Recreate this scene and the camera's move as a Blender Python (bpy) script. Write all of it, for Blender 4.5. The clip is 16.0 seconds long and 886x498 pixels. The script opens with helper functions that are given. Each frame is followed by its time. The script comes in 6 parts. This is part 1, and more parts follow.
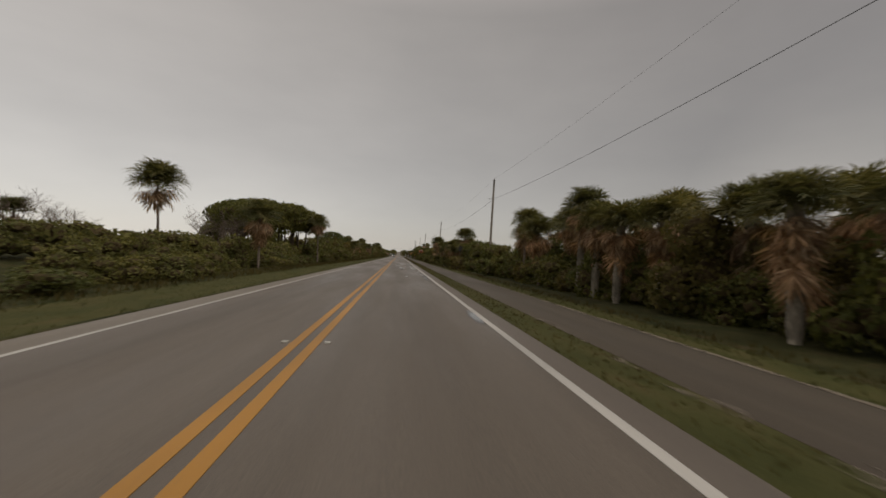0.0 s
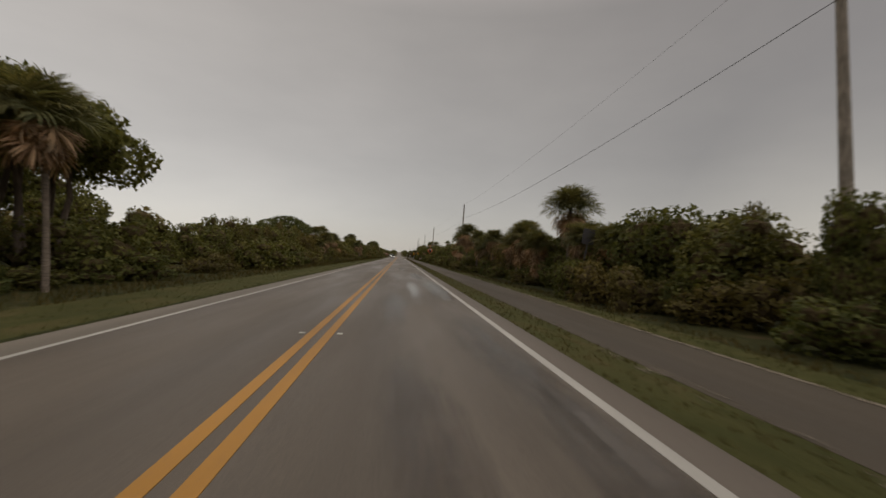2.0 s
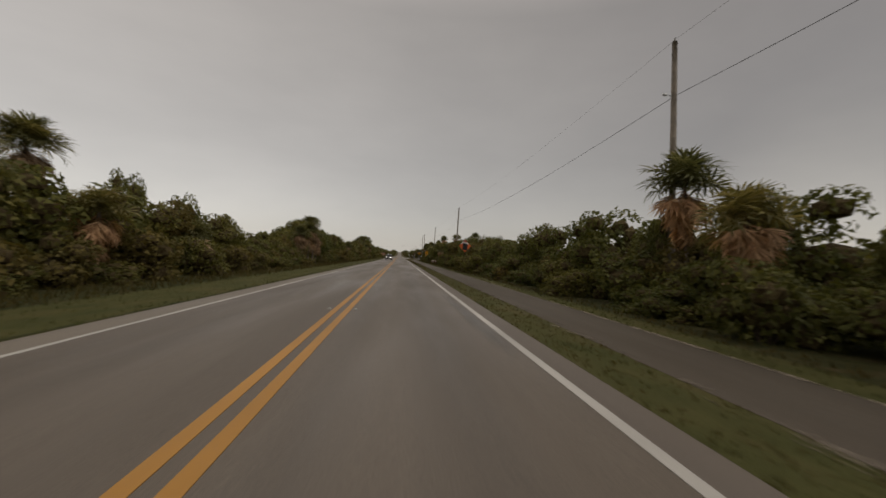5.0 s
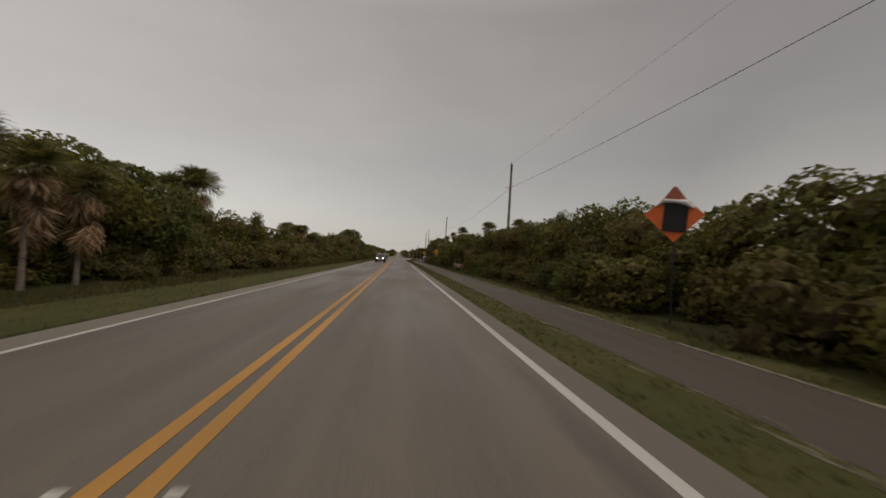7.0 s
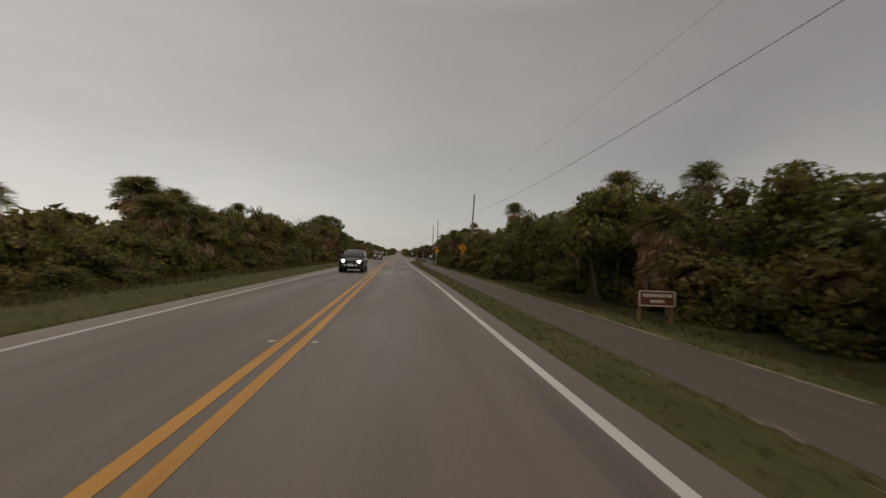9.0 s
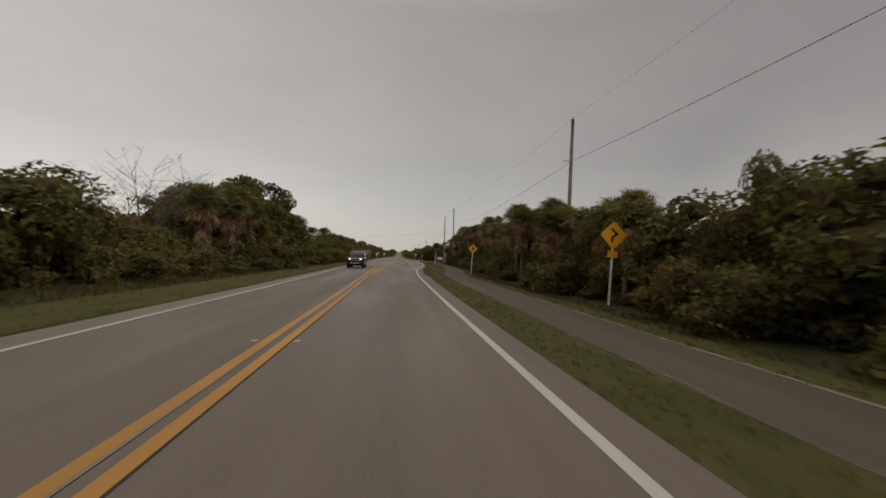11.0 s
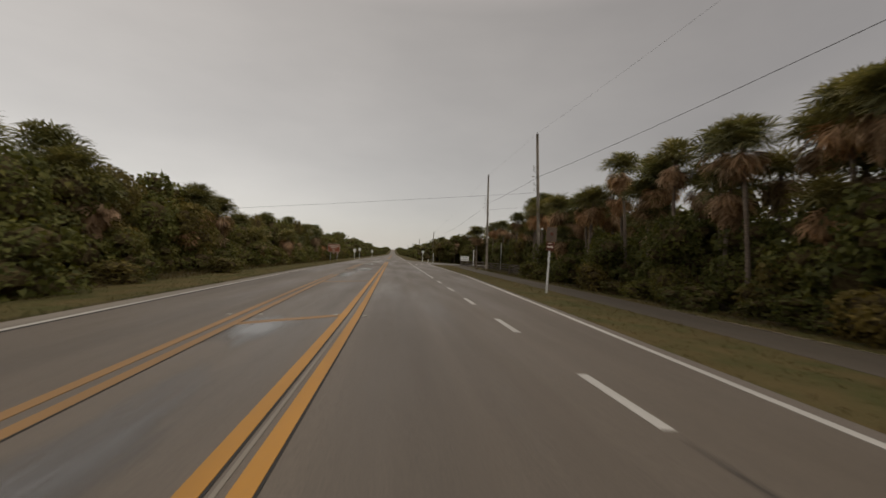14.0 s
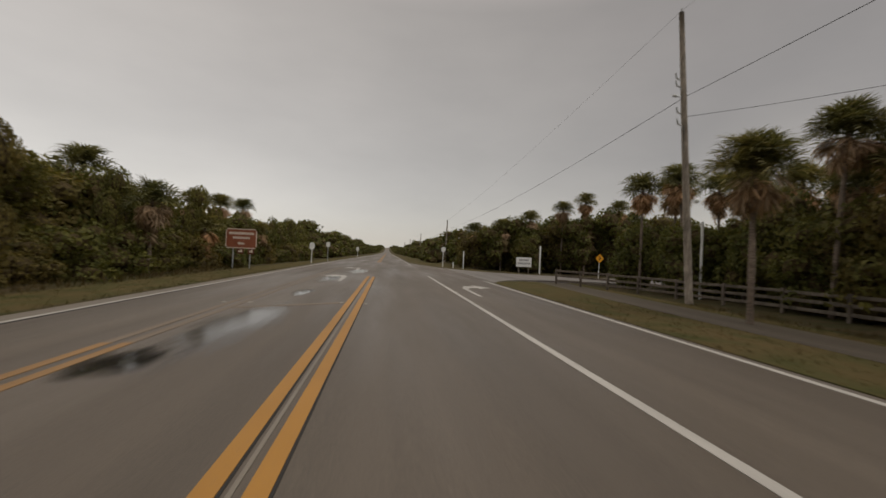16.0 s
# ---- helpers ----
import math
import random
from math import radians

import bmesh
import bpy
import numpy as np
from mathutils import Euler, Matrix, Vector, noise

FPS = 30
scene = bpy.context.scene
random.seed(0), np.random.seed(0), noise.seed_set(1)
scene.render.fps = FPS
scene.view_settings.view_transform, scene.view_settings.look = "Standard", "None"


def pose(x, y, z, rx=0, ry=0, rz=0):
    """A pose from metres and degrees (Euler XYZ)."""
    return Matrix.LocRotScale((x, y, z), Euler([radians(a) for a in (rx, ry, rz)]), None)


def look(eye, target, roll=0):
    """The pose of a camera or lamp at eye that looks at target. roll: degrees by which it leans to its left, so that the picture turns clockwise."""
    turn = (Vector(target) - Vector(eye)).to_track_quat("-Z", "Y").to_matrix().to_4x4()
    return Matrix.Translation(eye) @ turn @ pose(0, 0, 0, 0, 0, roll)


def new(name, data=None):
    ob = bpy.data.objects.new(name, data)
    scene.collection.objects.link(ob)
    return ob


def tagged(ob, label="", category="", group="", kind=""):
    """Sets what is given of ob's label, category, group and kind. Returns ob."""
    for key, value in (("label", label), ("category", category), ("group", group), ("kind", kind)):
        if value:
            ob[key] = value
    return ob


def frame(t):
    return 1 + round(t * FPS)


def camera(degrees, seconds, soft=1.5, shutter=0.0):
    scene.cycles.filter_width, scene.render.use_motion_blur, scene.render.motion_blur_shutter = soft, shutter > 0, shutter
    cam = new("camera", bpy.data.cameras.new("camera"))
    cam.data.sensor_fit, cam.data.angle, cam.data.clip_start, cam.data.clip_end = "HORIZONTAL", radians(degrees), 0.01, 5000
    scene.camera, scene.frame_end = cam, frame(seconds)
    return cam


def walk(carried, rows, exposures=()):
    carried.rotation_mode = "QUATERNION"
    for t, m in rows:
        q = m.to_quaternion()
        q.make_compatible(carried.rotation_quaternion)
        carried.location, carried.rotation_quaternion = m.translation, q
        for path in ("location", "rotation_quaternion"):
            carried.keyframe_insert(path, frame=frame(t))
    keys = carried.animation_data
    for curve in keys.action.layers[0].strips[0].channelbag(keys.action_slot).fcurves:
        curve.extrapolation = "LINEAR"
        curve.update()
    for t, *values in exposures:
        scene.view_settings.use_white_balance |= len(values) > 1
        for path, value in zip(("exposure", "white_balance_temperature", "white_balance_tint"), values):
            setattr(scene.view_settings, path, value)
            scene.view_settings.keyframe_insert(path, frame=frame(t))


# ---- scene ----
# World: x across the road (0 = yellow centre line, + towards the trail), y along the road, z up.

cam = camera(93.0, 16.0, soft=1.6, shutter=0.15)
PATH = [  # seconds, x, y, yaw, pitch
    (0.0, 1.405, 17.29, -5.97, 1.04), (0.5, 1.413, 29.28, -6.04, 0.98), (1.0, 1.393, 41.23, -5.95, 1.07),
    (1.5, 1.354, 53.06, -5.97, 1.21), (2.0, 1.328, 64.83, -5.90, 1.10), (2.5, 1.317, 76.55, -5.98, 1.12),
    (3.0, 1.315, 88.26, -5.90, 1.23), (3.5, 1.326, 99.90, -5.70, 1.14), (4.0, 1.352, 111.51, -5.72, 1.01),
    (4.8, 1.405, 130.10, -5.82, 1.10), (5.7, 1.470, 151.00, -5.92, 1.20),
    (6.5, 1.535, 169.58, -6.01, 1.31), (7.0, 1.567, 181.20, -5.96, 1.11), (7.5, 1.594, 192.80, -5.92, 1.18),
    (8.0, 1.613, 204.40, -5.97, 1.20), (8.5, 1.614, 216.02, -5.89, 0.80), (9.0, 1.597, 227.66, -5.89, 0.95),
    (9.8, 1.550, 246.30, -5.90, 1.05), (10.7, 1.490, 267.25, -5.91, 1.12),
    (11.5, 1.432, 285.86, -5.92, 1.17), (12.0, 1.389, 297.50, -5.85, 1.19), (12.5, 1.338, 309.14, -5.94, 1.09),
    (13.0, 1.276, 320.78, -5.96, 1.11), (13.5, 1.197, 332.38, -6.25, 1.18), (14.0, 1.094, 343.94, -6.76, 0.89),
    (14.5, 0.964, 355.47, -6.78, 0.89), (15.0, 0.892, 366.96, -6.94, 1.00), (15.5, 0.931, 378.38, -7.13, 0.67),
    (16.0, 1.039, 389.76, -7.53, 0.69),
]
ROLL, EYE = 2.6, 1.46
walk(cam, [(t, pose(x, y, EYE, 90 + pitch, -ROLL, yaw)) for t, x, y, yaw, pitch in PATH],
     exposures=[(0.0, 0.04), (9.0, 0.06), (12.5, 0.18), (16.0, 0.22)])

# ---- world and light: an overcast sky after rain, brightest low over the sea side ----
SUN_AZ = radians(126)     # from +y towards +x, behind thick cloud
world = bpy.data.worlds.new("overcast")
scene.world = world
world.use_nodes = True
wn, wl = world.node_tree.nodes, world.node_tree.links
wn.clear()


def wnode(kind, **values):
    n = wn.new(kind)
    for k, v in values.items():
        n.inputs[k].default_value = v
    return n


def ramp(node, stops):
    e = node.color_ramp.elements
    while len(e) < len(stops):
        e.new(0.5)
    for el, (p, c) in zip(e, stops):
        el.position, el.color = p, (*c, 1)


w_out = wn.new("ShaderNodeOutputWorld")
w_bg = wnode("ShaderNodeBackground", Strength=1.0)
w_co = wn.new("ShaderNodeTexCoord")
w_sep = wn.new("ShaderNodeSeparateXYZ")
wl.new(w_co.outputs["Generated"], w_sep.inputs[0])
w_up = wn.new("ShaderNodeValToRGB")      # brightness by height above the horizon
ramp(w_up, [(0.0, (0.425, 0.391, 0.351)), (0.08, (0.418, 0.386, 0.350)), (0.22, (0.338, 0.310, 0.279)),
            (0.5, (0.313, 0.283, 0.253)), (0.72, (0.58, 0.52, 0.465)), (1.0, (0.95, 0.855, 0.765))])
wl.new(w_sep.outputs["Z"], w_up.inputs[0])
w_dot = wn.new("ShaderNodeVectorMath")
w_dot.operation = "DOT_PRODUCT"
w_dot.inputs[1].default_value = (-0.86, 0.5, 0.0)
wl.new(w_co.outputs["Generated"], w_dot.inputs[0])
w_side = wn.new("ShaderNodeValToRGB")    # brighter towards the sea side, darker inland
ramp(w_side, [(0.0, (0.70, 0.69, 0.68)), (0.42, (0.765, 0.76, 0.755)), (0.72, (1.0, 1.01, 1.02)), (1.0, (1.50, 1.52, 1.54))])
w_half = wn.new("ShaderNodeMath")
w_half.operation = "MULTIPLY_ADD"
w_half.inputs[1].default_value, w_half.inputs[2].default_value = 0.5, 0.5
wl.new(w_dot.outputs["Value"], w_half.inputs[0])
wl.new(w_half.outputs[0], w_side.inputs[0])
w_map = wn.new("ShaderNodeMapping")
w_map.inputs["Scale"].default_value = (1.0, 1.0, 2.6)
wl.new(w_co.outputs["Generated"], w_map.inputs[0])
w_noise = wnode("ShaderNodeTexNoise", Scale=2.3, Detail=5.0, Roughness=0.55)
wl.new(w_map.outputs[0], w_noise.inputs["Vector"])
w_cl = wn.new("ShaderNodeValToRGB")      # soft cloud structure
ramp(w_cl, [(0.3, (0.93, 0.93, 0.93)), (0.7, (1.065, 1.065, 1.065))])
wl.new(w_noise.outputs["Fac"], w_cl.inputs[0])
w_m1, w_m2 = wn.new("ShaderNodeMixRGB"), wn.new("ShaderNodeMixRGB")
for m, a, b in ((w_m1, w_up, w_side), (w_m2, w_m1, w_cl)):
    m.blend_type = "MULTIPLY"
    m.inputs[0].default_value = 1.0
    wl.new(a.outputs[0], m.inputs[1])
    wl.new(b.outputs[0], m.inputs[2])
w_far = wn.new("ShaderNodeVectorMath")    # a brighter break in the cloud low over the land
w_far.operation = "DISTANCE"
w_far.inputs[1].default_value = (0.76, 0.64, 0.09)
wl.new(w_co.outputs["Generated"], w_far.inputs[0])
w_break = wn.new("ShaderNodeValToRGB")
ramp(w_break, [(0.04, (1.38, 1.38, 1.36)), (0.26, (1.0, 1.0, 1.0))])
wl.new(w_far.outputs["Value"], w_break.inputs[0])
w_m3 = wn.new("ShaderNodeMixRGB")
w_m3.blend_type = "MULTIPLY"
w_m3.inputs[0].default_value = 1.0
wl.new(w_m2.outputs[0], w_m3.inputs[1])
wl.new(w_break.outputs[0], w_m3.inputs[2])
w_sky = wn.new("ShaderNodeTexSky")
w_sky.sky_type = "NISHITA"
w_sky.sun_disc = False
w_sky.sun_elevation, w_sky.sun_rotation = radians(52), SUN_AZ
w_thin = wn.new("ShaderNodeMixRGB")      # a little clear sky through the cloud
w_thin.blend_type = "ADD"
w_thin.inputs[0].default_value = 0.012
wl.new(w_m3.outputs[0], w_thin.inputs[1])
wl.new(w_sky.outputs[0], w_thin.inputs[2])
wl.new(w_thin.outputs[0], w_bg.inputs["Color"])
wl.new(w_bg.outputs[0], w_out.inputs[0])

sun = new("sun", bpy.data.lights.new("sun", "SUN"))
sun.data.energy, sun.data.angle, sun.data.color = 0.95, radians(35), (1.0, 0.96, 0.9)
sun.matrix_world = look((34, -25, 54), (0, 0, 0))


# ---- materials ----
def material(name, rough=0.8, metal=0.0, spec=0.3):
    m = bpy.data.materials.new(name)
    m.use_nodes = True
    b = m.node_tree.nodes["Principled BSDF"]
    b.inputs["Roughness"].default_value, b.inputs["Metallic"].default_value = rough, metal
    b.inputs["Specular IOR Level"].default_value = spec
    return m, m.node_tree.nodes, m.node_tree.links, b


def noise_tex(n, l, scale, detail=4.0, stretch=None, rough=0.55, world_space=True):
    """A noise in metres of the world."""
    src = n.new("ShaderNodeNewGeometry").outputs["Position"] if world_space else n.new("ShaderNodeTexCoord").outputs["Object"]
    if stretch:
        mp = n.new("ShaderNodeMapping")
        mp.inputs["Scale"].default_value = stretch
        l.new(src, mp.inputs[0])
        src = mp.outputs[0]
    t = n.new("ShaderNodeTexNoise")
    t.inputs["Scale"].default_value, t.inputs["Detail"].default_value, t.inputs["Roughness"].default_value = scale, detail, rough
    l.new(src, t.inputs["Vector"])
    return t.outputs["Fac"]


def mix(n, l, kind, fac, a, b):
    m = n.new("ShaderNodeMixRGB")
    m.blend_type = kind
    for k, v in enumerate((fac, a, b)):
        if isinstance(v, (int, float)):
            m.inputs[k].default_value = v if k == 0 else (v, v, v, 1)
        elif isinstance(v, tuple):
            m.inputs[k].default_value = (*v, 1)
        else:
            l.new(v, m.inputs[k])
    return m.outputs[0]


def stops(n, l, src, *pairs):
    r = n.new("ShaderNodeValToRGB")
    ramp(r, pairs)
    l.new(src, r.inputs[0])
    return r.outputs[0]


def bump(n, l, b, height, strength, distance):
    t = n.new("ShaderNodeBump")
    t.inputs["Strength"].default_value, t.inputs["Distance"].default_value = strength, distance
    l.new(height, t.inputs["Height"])
    l.new(t.outputs[0], b.inputs["Normal"])


def plain(name, colour, rough=0.6, metal=0.0, vary=0.15, scale=9.0, spec=0.3, bumpy=0.0):
    """One paint or stuff, with grain at two sizes."""
    m, n, l, b = material(name, rough, metal, spec)
    big, fine = noise_tex(n, l, scale * 0.2), noise_tex(n, l, scale * 4, 6.0)
    lo, hi = 1 - vary, 1 + vary
    c = mix(n, l, "MULTIPLY", 1.0, colour, stops(n, l, big, (0.3, (lo,) * 3), (0.7, (hi,) * 3)))
    c = mix(n, l, "MULTIPLY", 1.0, c, stops(n, l, fine, (0.3, (1 - vary / 2,) * 3), (0.7, (1 + vary / 2,) * 3)))
    l.new(c, b.inputs["Base Color"])
    if bumpy:
        bump(n, l, b, fine, bumpy, 0.01)
    return m


def asphalt(name, base, gloss=0.62, shine=0.4):
    m, n, l, b = material(name, gloss, 0, shine)
    fine = noise_tex(n, l, 55, 5.0)
    lanes = noise_tex(n, l, 1.1, 4.0, (1.0, 0.02, 1.0))       # long streaks of wheel wear
    patch = noise_tex(n, l, 0.22, 5.0, (1.0, 0.35, 1.0))
    c = mix(n, l, "MULTIPLY", 1.0, base, stops(n, l, fine, (0.32, (0.72,) * 3), (0.68, (1.28,) * 3)))
    c = mix(n, l, "MULTIPLY", 1.0, c, stops(n, l, lanes, (0.35, (0.86,) * 3), (0.65, (1.1,) * 3)))
    c = mix(n, l, "MULTIPLY", 1.0, c, stops(n, l, patch, (0.3, (0.88, 0.87, 0.86)), (0.7, (1.08, 1.08, 1.08))))
    l.new(c, b.inputs["Base Color"])
    damp = stops(n, l, noise_tex(n, l, 0.5, 5.0, (1.0, 0.12, 1.0)), (0.35, (gloss + 0.1,) * 3), (0.7, (gloss - 0.16,) * 3))
    l.new(damp, b.inputs["Roughness"])
    bump(n, l, b, fine, 0.35, 0.008)
    return m


def paint(name, colour, worn):
    """Road paint, worn through in specks."""
    m, n, l, b = material(name, 0.55, 0, 0.4)
    fine, big = noise_tex(n, l, 30, 8.0, None, 0.7), noise_tex(n, l, 0.9, 5.0, (1.0, 0.25, 1.0))
    c = mix(n, l, "MULTIPLY", 1.0, colour, stops(n, l, big, (0.3, (0.72,) * 3), (0.7, (1.05,) * 3)))
    c = mix(n, l, "MIX", stops(n, l, fine, (0.58, (0, 0, 0)), (0.72, (worn,) * 3)), c, (0.12, 0.105, 0.095))
    l.new(c, b.inputs["Base Color"])
    bump(n, l, b, fine, 0.2, 0.004)
    return m


def dry_end(n, l, c, brown):
    """Verges parched brown along the last stretch and in scattered patches elsewhere."""
    sep = n.new("ShaderNodeSeparateXYZ")
    l.new(n.new("ShaderNodeNewGeometry").outputs["Position"], sep.inputs[0])
    span = n.new("ShaderNodeMapRange")
    span.inputs["From Min"].default_value, span.inputs["From Max"].default_value = 285, 312
    span.inputs["To Min"].default_value, span.inputs["To Max"].default_value = 0.08, 0.55
    l.new(sep.outputs["Y"], span.inputs["Value"])
    f = mix(n, l, "MULTIPLY", 1.0, span.outputs[0], stops(n, l, noise_tex(n, l, 0.7, 5.0), (0.36, (0.15,) * 3), (0.6, (1.0,) * 3)))
    return mix(n, l, "MIX", f, c, brown)


def leafy(name, dark, mid, light, gloss=0.5, glow=0.36, dry=None):
    """Leaves: each leaf a shade of its own, each plant a tint of its own, some light passing through."""
    m, n, l, b = material(name, gloss + 0.1, 0, 0.14)
    own = n.new("ShaderNodeNewGeometry").outputs["Random Per Island"]
    plant = n.new("ShaderNodeObjectInfo").outputs["Random"]
    c = stops(n, l, own, (0.0, dark), (0.45, mid), (1.0, light))
    c = mix(n, l, "MULTIPLY", 1.0, c, stops(n, l, plant, (0.0, (0.86, 0.88, 0.82)), (0.5, (1.05, 1.0, 0.92)), (1.0, (1.26, 1.10, 0.88))))
    patch = noise_tex(n, l, 0.55, 4.0)
    c = mix(n, l, "MULTIPLY", 1.0, c, stops(n, l, patch, (0.3, (0.72, 0.76, 0.74)), (0.7, (1.3, 1.24, 1.12))))
    if dry:
        c = dry_end(n, l, c, dry)
    l.new(c, b.inputs["Base Color"])
    t = n.new("ShaderNodeBsdfTranslucent")
    l.new(mix(n, l, "MULTIPLY", 1.0, c, (1.25, 1.2, 0.75)), t.inputs["Color"])
    s = n.new("ShaderNodeMixShader")
    s.inputs[0].default_value = glow
    l.new(b.outputs[0], s.inputs[1])
    l.new(t.outputs[0], s.inputs[2])
    l.new(s.outputs[0], n["Material Output"].inputs["Surface"])
    return m


def inner_shade(name):
    """Twig and litter browns inside a bush, toned to stand for its shade."""
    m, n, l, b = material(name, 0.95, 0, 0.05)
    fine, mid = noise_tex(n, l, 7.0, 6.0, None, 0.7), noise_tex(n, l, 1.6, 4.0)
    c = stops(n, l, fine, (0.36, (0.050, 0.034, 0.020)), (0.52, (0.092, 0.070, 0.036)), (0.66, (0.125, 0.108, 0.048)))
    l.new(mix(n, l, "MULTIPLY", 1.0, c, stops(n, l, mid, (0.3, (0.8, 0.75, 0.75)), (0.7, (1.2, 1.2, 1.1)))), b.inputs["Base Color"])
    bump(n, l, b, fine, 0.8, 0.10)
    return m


def bark(name, colour, rings=0.0):
    m, n, l, b = material(name, 0.9, 0, 0.15)
    grain = noise_tex(n, l, 14, 6.0, (1, 1, 0.15) if not rings else (0.3, 0.3, 2.0))
    big = noise_tex(n, l, 1.4, 4.0)
    c = mix(n, l, "MULTIPLY", 1.0, colour, stops(n, l, grain, (0.3, (0.6, 0.58, 0.56)), (0.7, (1.35, 1.34, 1.3))))
    c = mix(n, l, "MULTIPLY", 1.0, c, stops(n, l, big, (0.3, (0.75,) * 3), (0.7, (1.2,) * 3)))
    l.new(c, b.inputs["Base Color"])
    bump(n, l, b, grain, 0.6, 0.03)
    return m


def turf(name, tone=1.0):
    """Short dense grass seen as one mat."""
    m, n, l, b = material(name, 0.95, 0, 0.1)
    c = stops(n, l, noise_tex(n, l, 1.1, 5.0, (1.0, 0.5, 1.0)), (0.3, (0.048, 0.053, 0.016)), (0.55, (0.067, 0.067, 0.022)), (0.75, (0.094, 0.076, 0.032)))
    c = dry_end(n, l, c, (0.132, 0.086, 0.040))
    fine = noise_tex(n, l, 30, 6.0)
    l.new(mix(n, l, "MULTIPLY", 1.0, c, stops(n, l, fine, (0.3, (0.74 * tone,) * 3), (0.7, (1.26 * tone,) * 3))), b.inputs["Base Color"])
    bump(n, l, b, fine, 0.8, 0.04)
    return m


def soil(name):
    m, n, l, b = material(name, 0.95, 0, 0.1)
    big, mid, fine = noise_tex(n, l, 0.16, 5.0), noise_tex(n, l, 1.3, 5.0), noise_tex(n, l, 24, 6.0)
    c = stops(n, l, mid, (0.3, (0.026, 0.031, 0.012)), (0.55, (0.043, 0.046, 0.018)), (0.75, (0.072, 0.058, 0.031)))
    c = mix(n, l, "MULTIPLY", 1.0, c, stops(n, l, big, (0.3, (0.8, 0.86, 0.8)), (0.7, (1.25, 1.12, 1.0))))
    c = dry_end(n, l, c, (0.096, 0.064, 0.036))
    c = mix(n, l, "MULTIPLY", 1.0, c, stops(n, l, fine, (0.3, (0.55,) * 3), (0.7, (1.45,) * 3)))
    l.new(c, b.inputs["Base Color"])
    bump(n, l, b, fine, 0.8, 0.05)
    return m


M_ROAD = asphalt("road asphalt", (0.110, 0.089, 0.067), 0.53)
M_TRAIL = asphalt("trail asphalt", (0.062, 0.048, 0.032), 0.80, 0.42)
M_SHOULDER = asphalt("sandy shoulder asphalt", (0.158, 0.134, 0.104), 0.7)
M_SHOULDER2 = asphalt("darker shoulder asphalt", (0.118, 0.097, 0.077), 0.66)
M_SIDE = asphalt("side road asphalt", (0.17, 0.155, 0.14), 0.66)
M_YELLOW = paint("yellow road paint", (0.40, 0.190, 0.026), 0.7)
M_FADE = paint("faded yellow road paint", (0.27, 0.145, 0.045), 0.8)
M_GHOST = paint("almost worn-off yellow road paint", (0.165, 0.122, 0.080), 1.0)
M_WHITE = paint("white road paint", (0.45, 0.425, 0.38), 0.75)
M_SEAM = paint("pale seam of old paint", (0.21, 0.18, 0.14), 0.9)
M_SEAL = plain("dark crack seal", (0.022, 0.020, 0.018), 0.7)
M_SOIL = soil("grassy soil")
M_TURF = turf("mown turf")
M_TURF2 = turf("rough turf", 0.92)
M_LEAF = leafy("broad leaves", (0.058, 0.066, 0.022), (0.083, 0.093, 0.030), (0.138, 0.145, 0.048))
M_LEAF2 = leafy("olive leaves", (0.070, 0.074, 0.026), (0.096, 0.099, 0.034), (0.150, 0.148, 0.052))
M_LEAF3 = leafy("dry olive leaves", (0.084, 0.074, 0.029), (0.112, 0.098, 0.037), (0.150, 0.130, 0.052), 0.6)
M_CORE = inner_shade("inner twigs and shade tone")
M_SCRUB = leafy("pale scrub leaves", (0.078, 0.086, 0.034), (0.114, 0.122, 0.047), (0.168, 0.168, 0.070), 0.6)
M_FROND = leafy("palm fronds", (0.080, 0.084, 0.042), (0.125, 0.126, 0.062), (0.210, 0.202, 0.108), 0.55, 0.36)
M_DEAD = leafy("dead fronds", (0.170, 0.112, 0.078), (0.320, 0.218, 0.155), (0.540, 0.405, 0.305), 0.85, 0.3)
M_GRASS = leafy("grass blades", (0.044, 0.045, 0.013), (0.063, 0.058, 0.019), (0.094, 0.072, 0.030), 0.7, 0.2, (0.100, 0.064, 0.032))
M_LAWN = leafy("mown verge grass", (0.052, 0.060, 0.020), (0.074, 0.081, 0.028), (0.106, 0.101, 0.043), 0.8, 0.2, (0.120, 0.092, 0.042))
M_TRUNK = bark("palm trunk", (0.190, 0.152, 0.122), 1.0)
M_BOOT = bark("palm boots", (0.30, 0.265, 0.215))
M_BARK = bark("tree bark", (0.115, 0.088, 0.066))
M_TWIG = bark("bare twigs", (0.165, 0.128, 0.100))
M_POLE = bark("weathered pole", (0.235, 0.205, 0.170))
M_FENCE = bark("weathered fence wood", (0.15, 0.128, 0.105))
M_WIRE = plain("wire", (0.06, 0.058, 0.058), 0.6)
M_WIRE2 = plain("thin grey wire", (0.20, 0.19, 0.18), 0.6)
M_STEEL = plain("galvanised steel", (0.42, 0.43, 0.43), 0.5, 0.6)
M_WPOST = plain("white sign post", (0.68, 0.68, 0.65), 0.5, 0, 0.1)
M_WPANEL = plain("white sign sheet", (0.72, 0.72, 0.70), 0.4, 0, 0.06)
M_BACK = plain("grey sign back", (0.30, 0.30, 0.30), 0.5, 0.3)
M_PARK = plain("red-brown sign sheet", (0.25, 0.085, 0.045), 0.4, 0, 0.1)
M_BROWN = plain("brown sign sheet", (0.115, 0.040, 0.022), 0.45, 0, 0.1)
M_DULL = plain("weathered brown sign sheet", (0.120, 0.085, 0.062), 0.6, 0, 0.2)
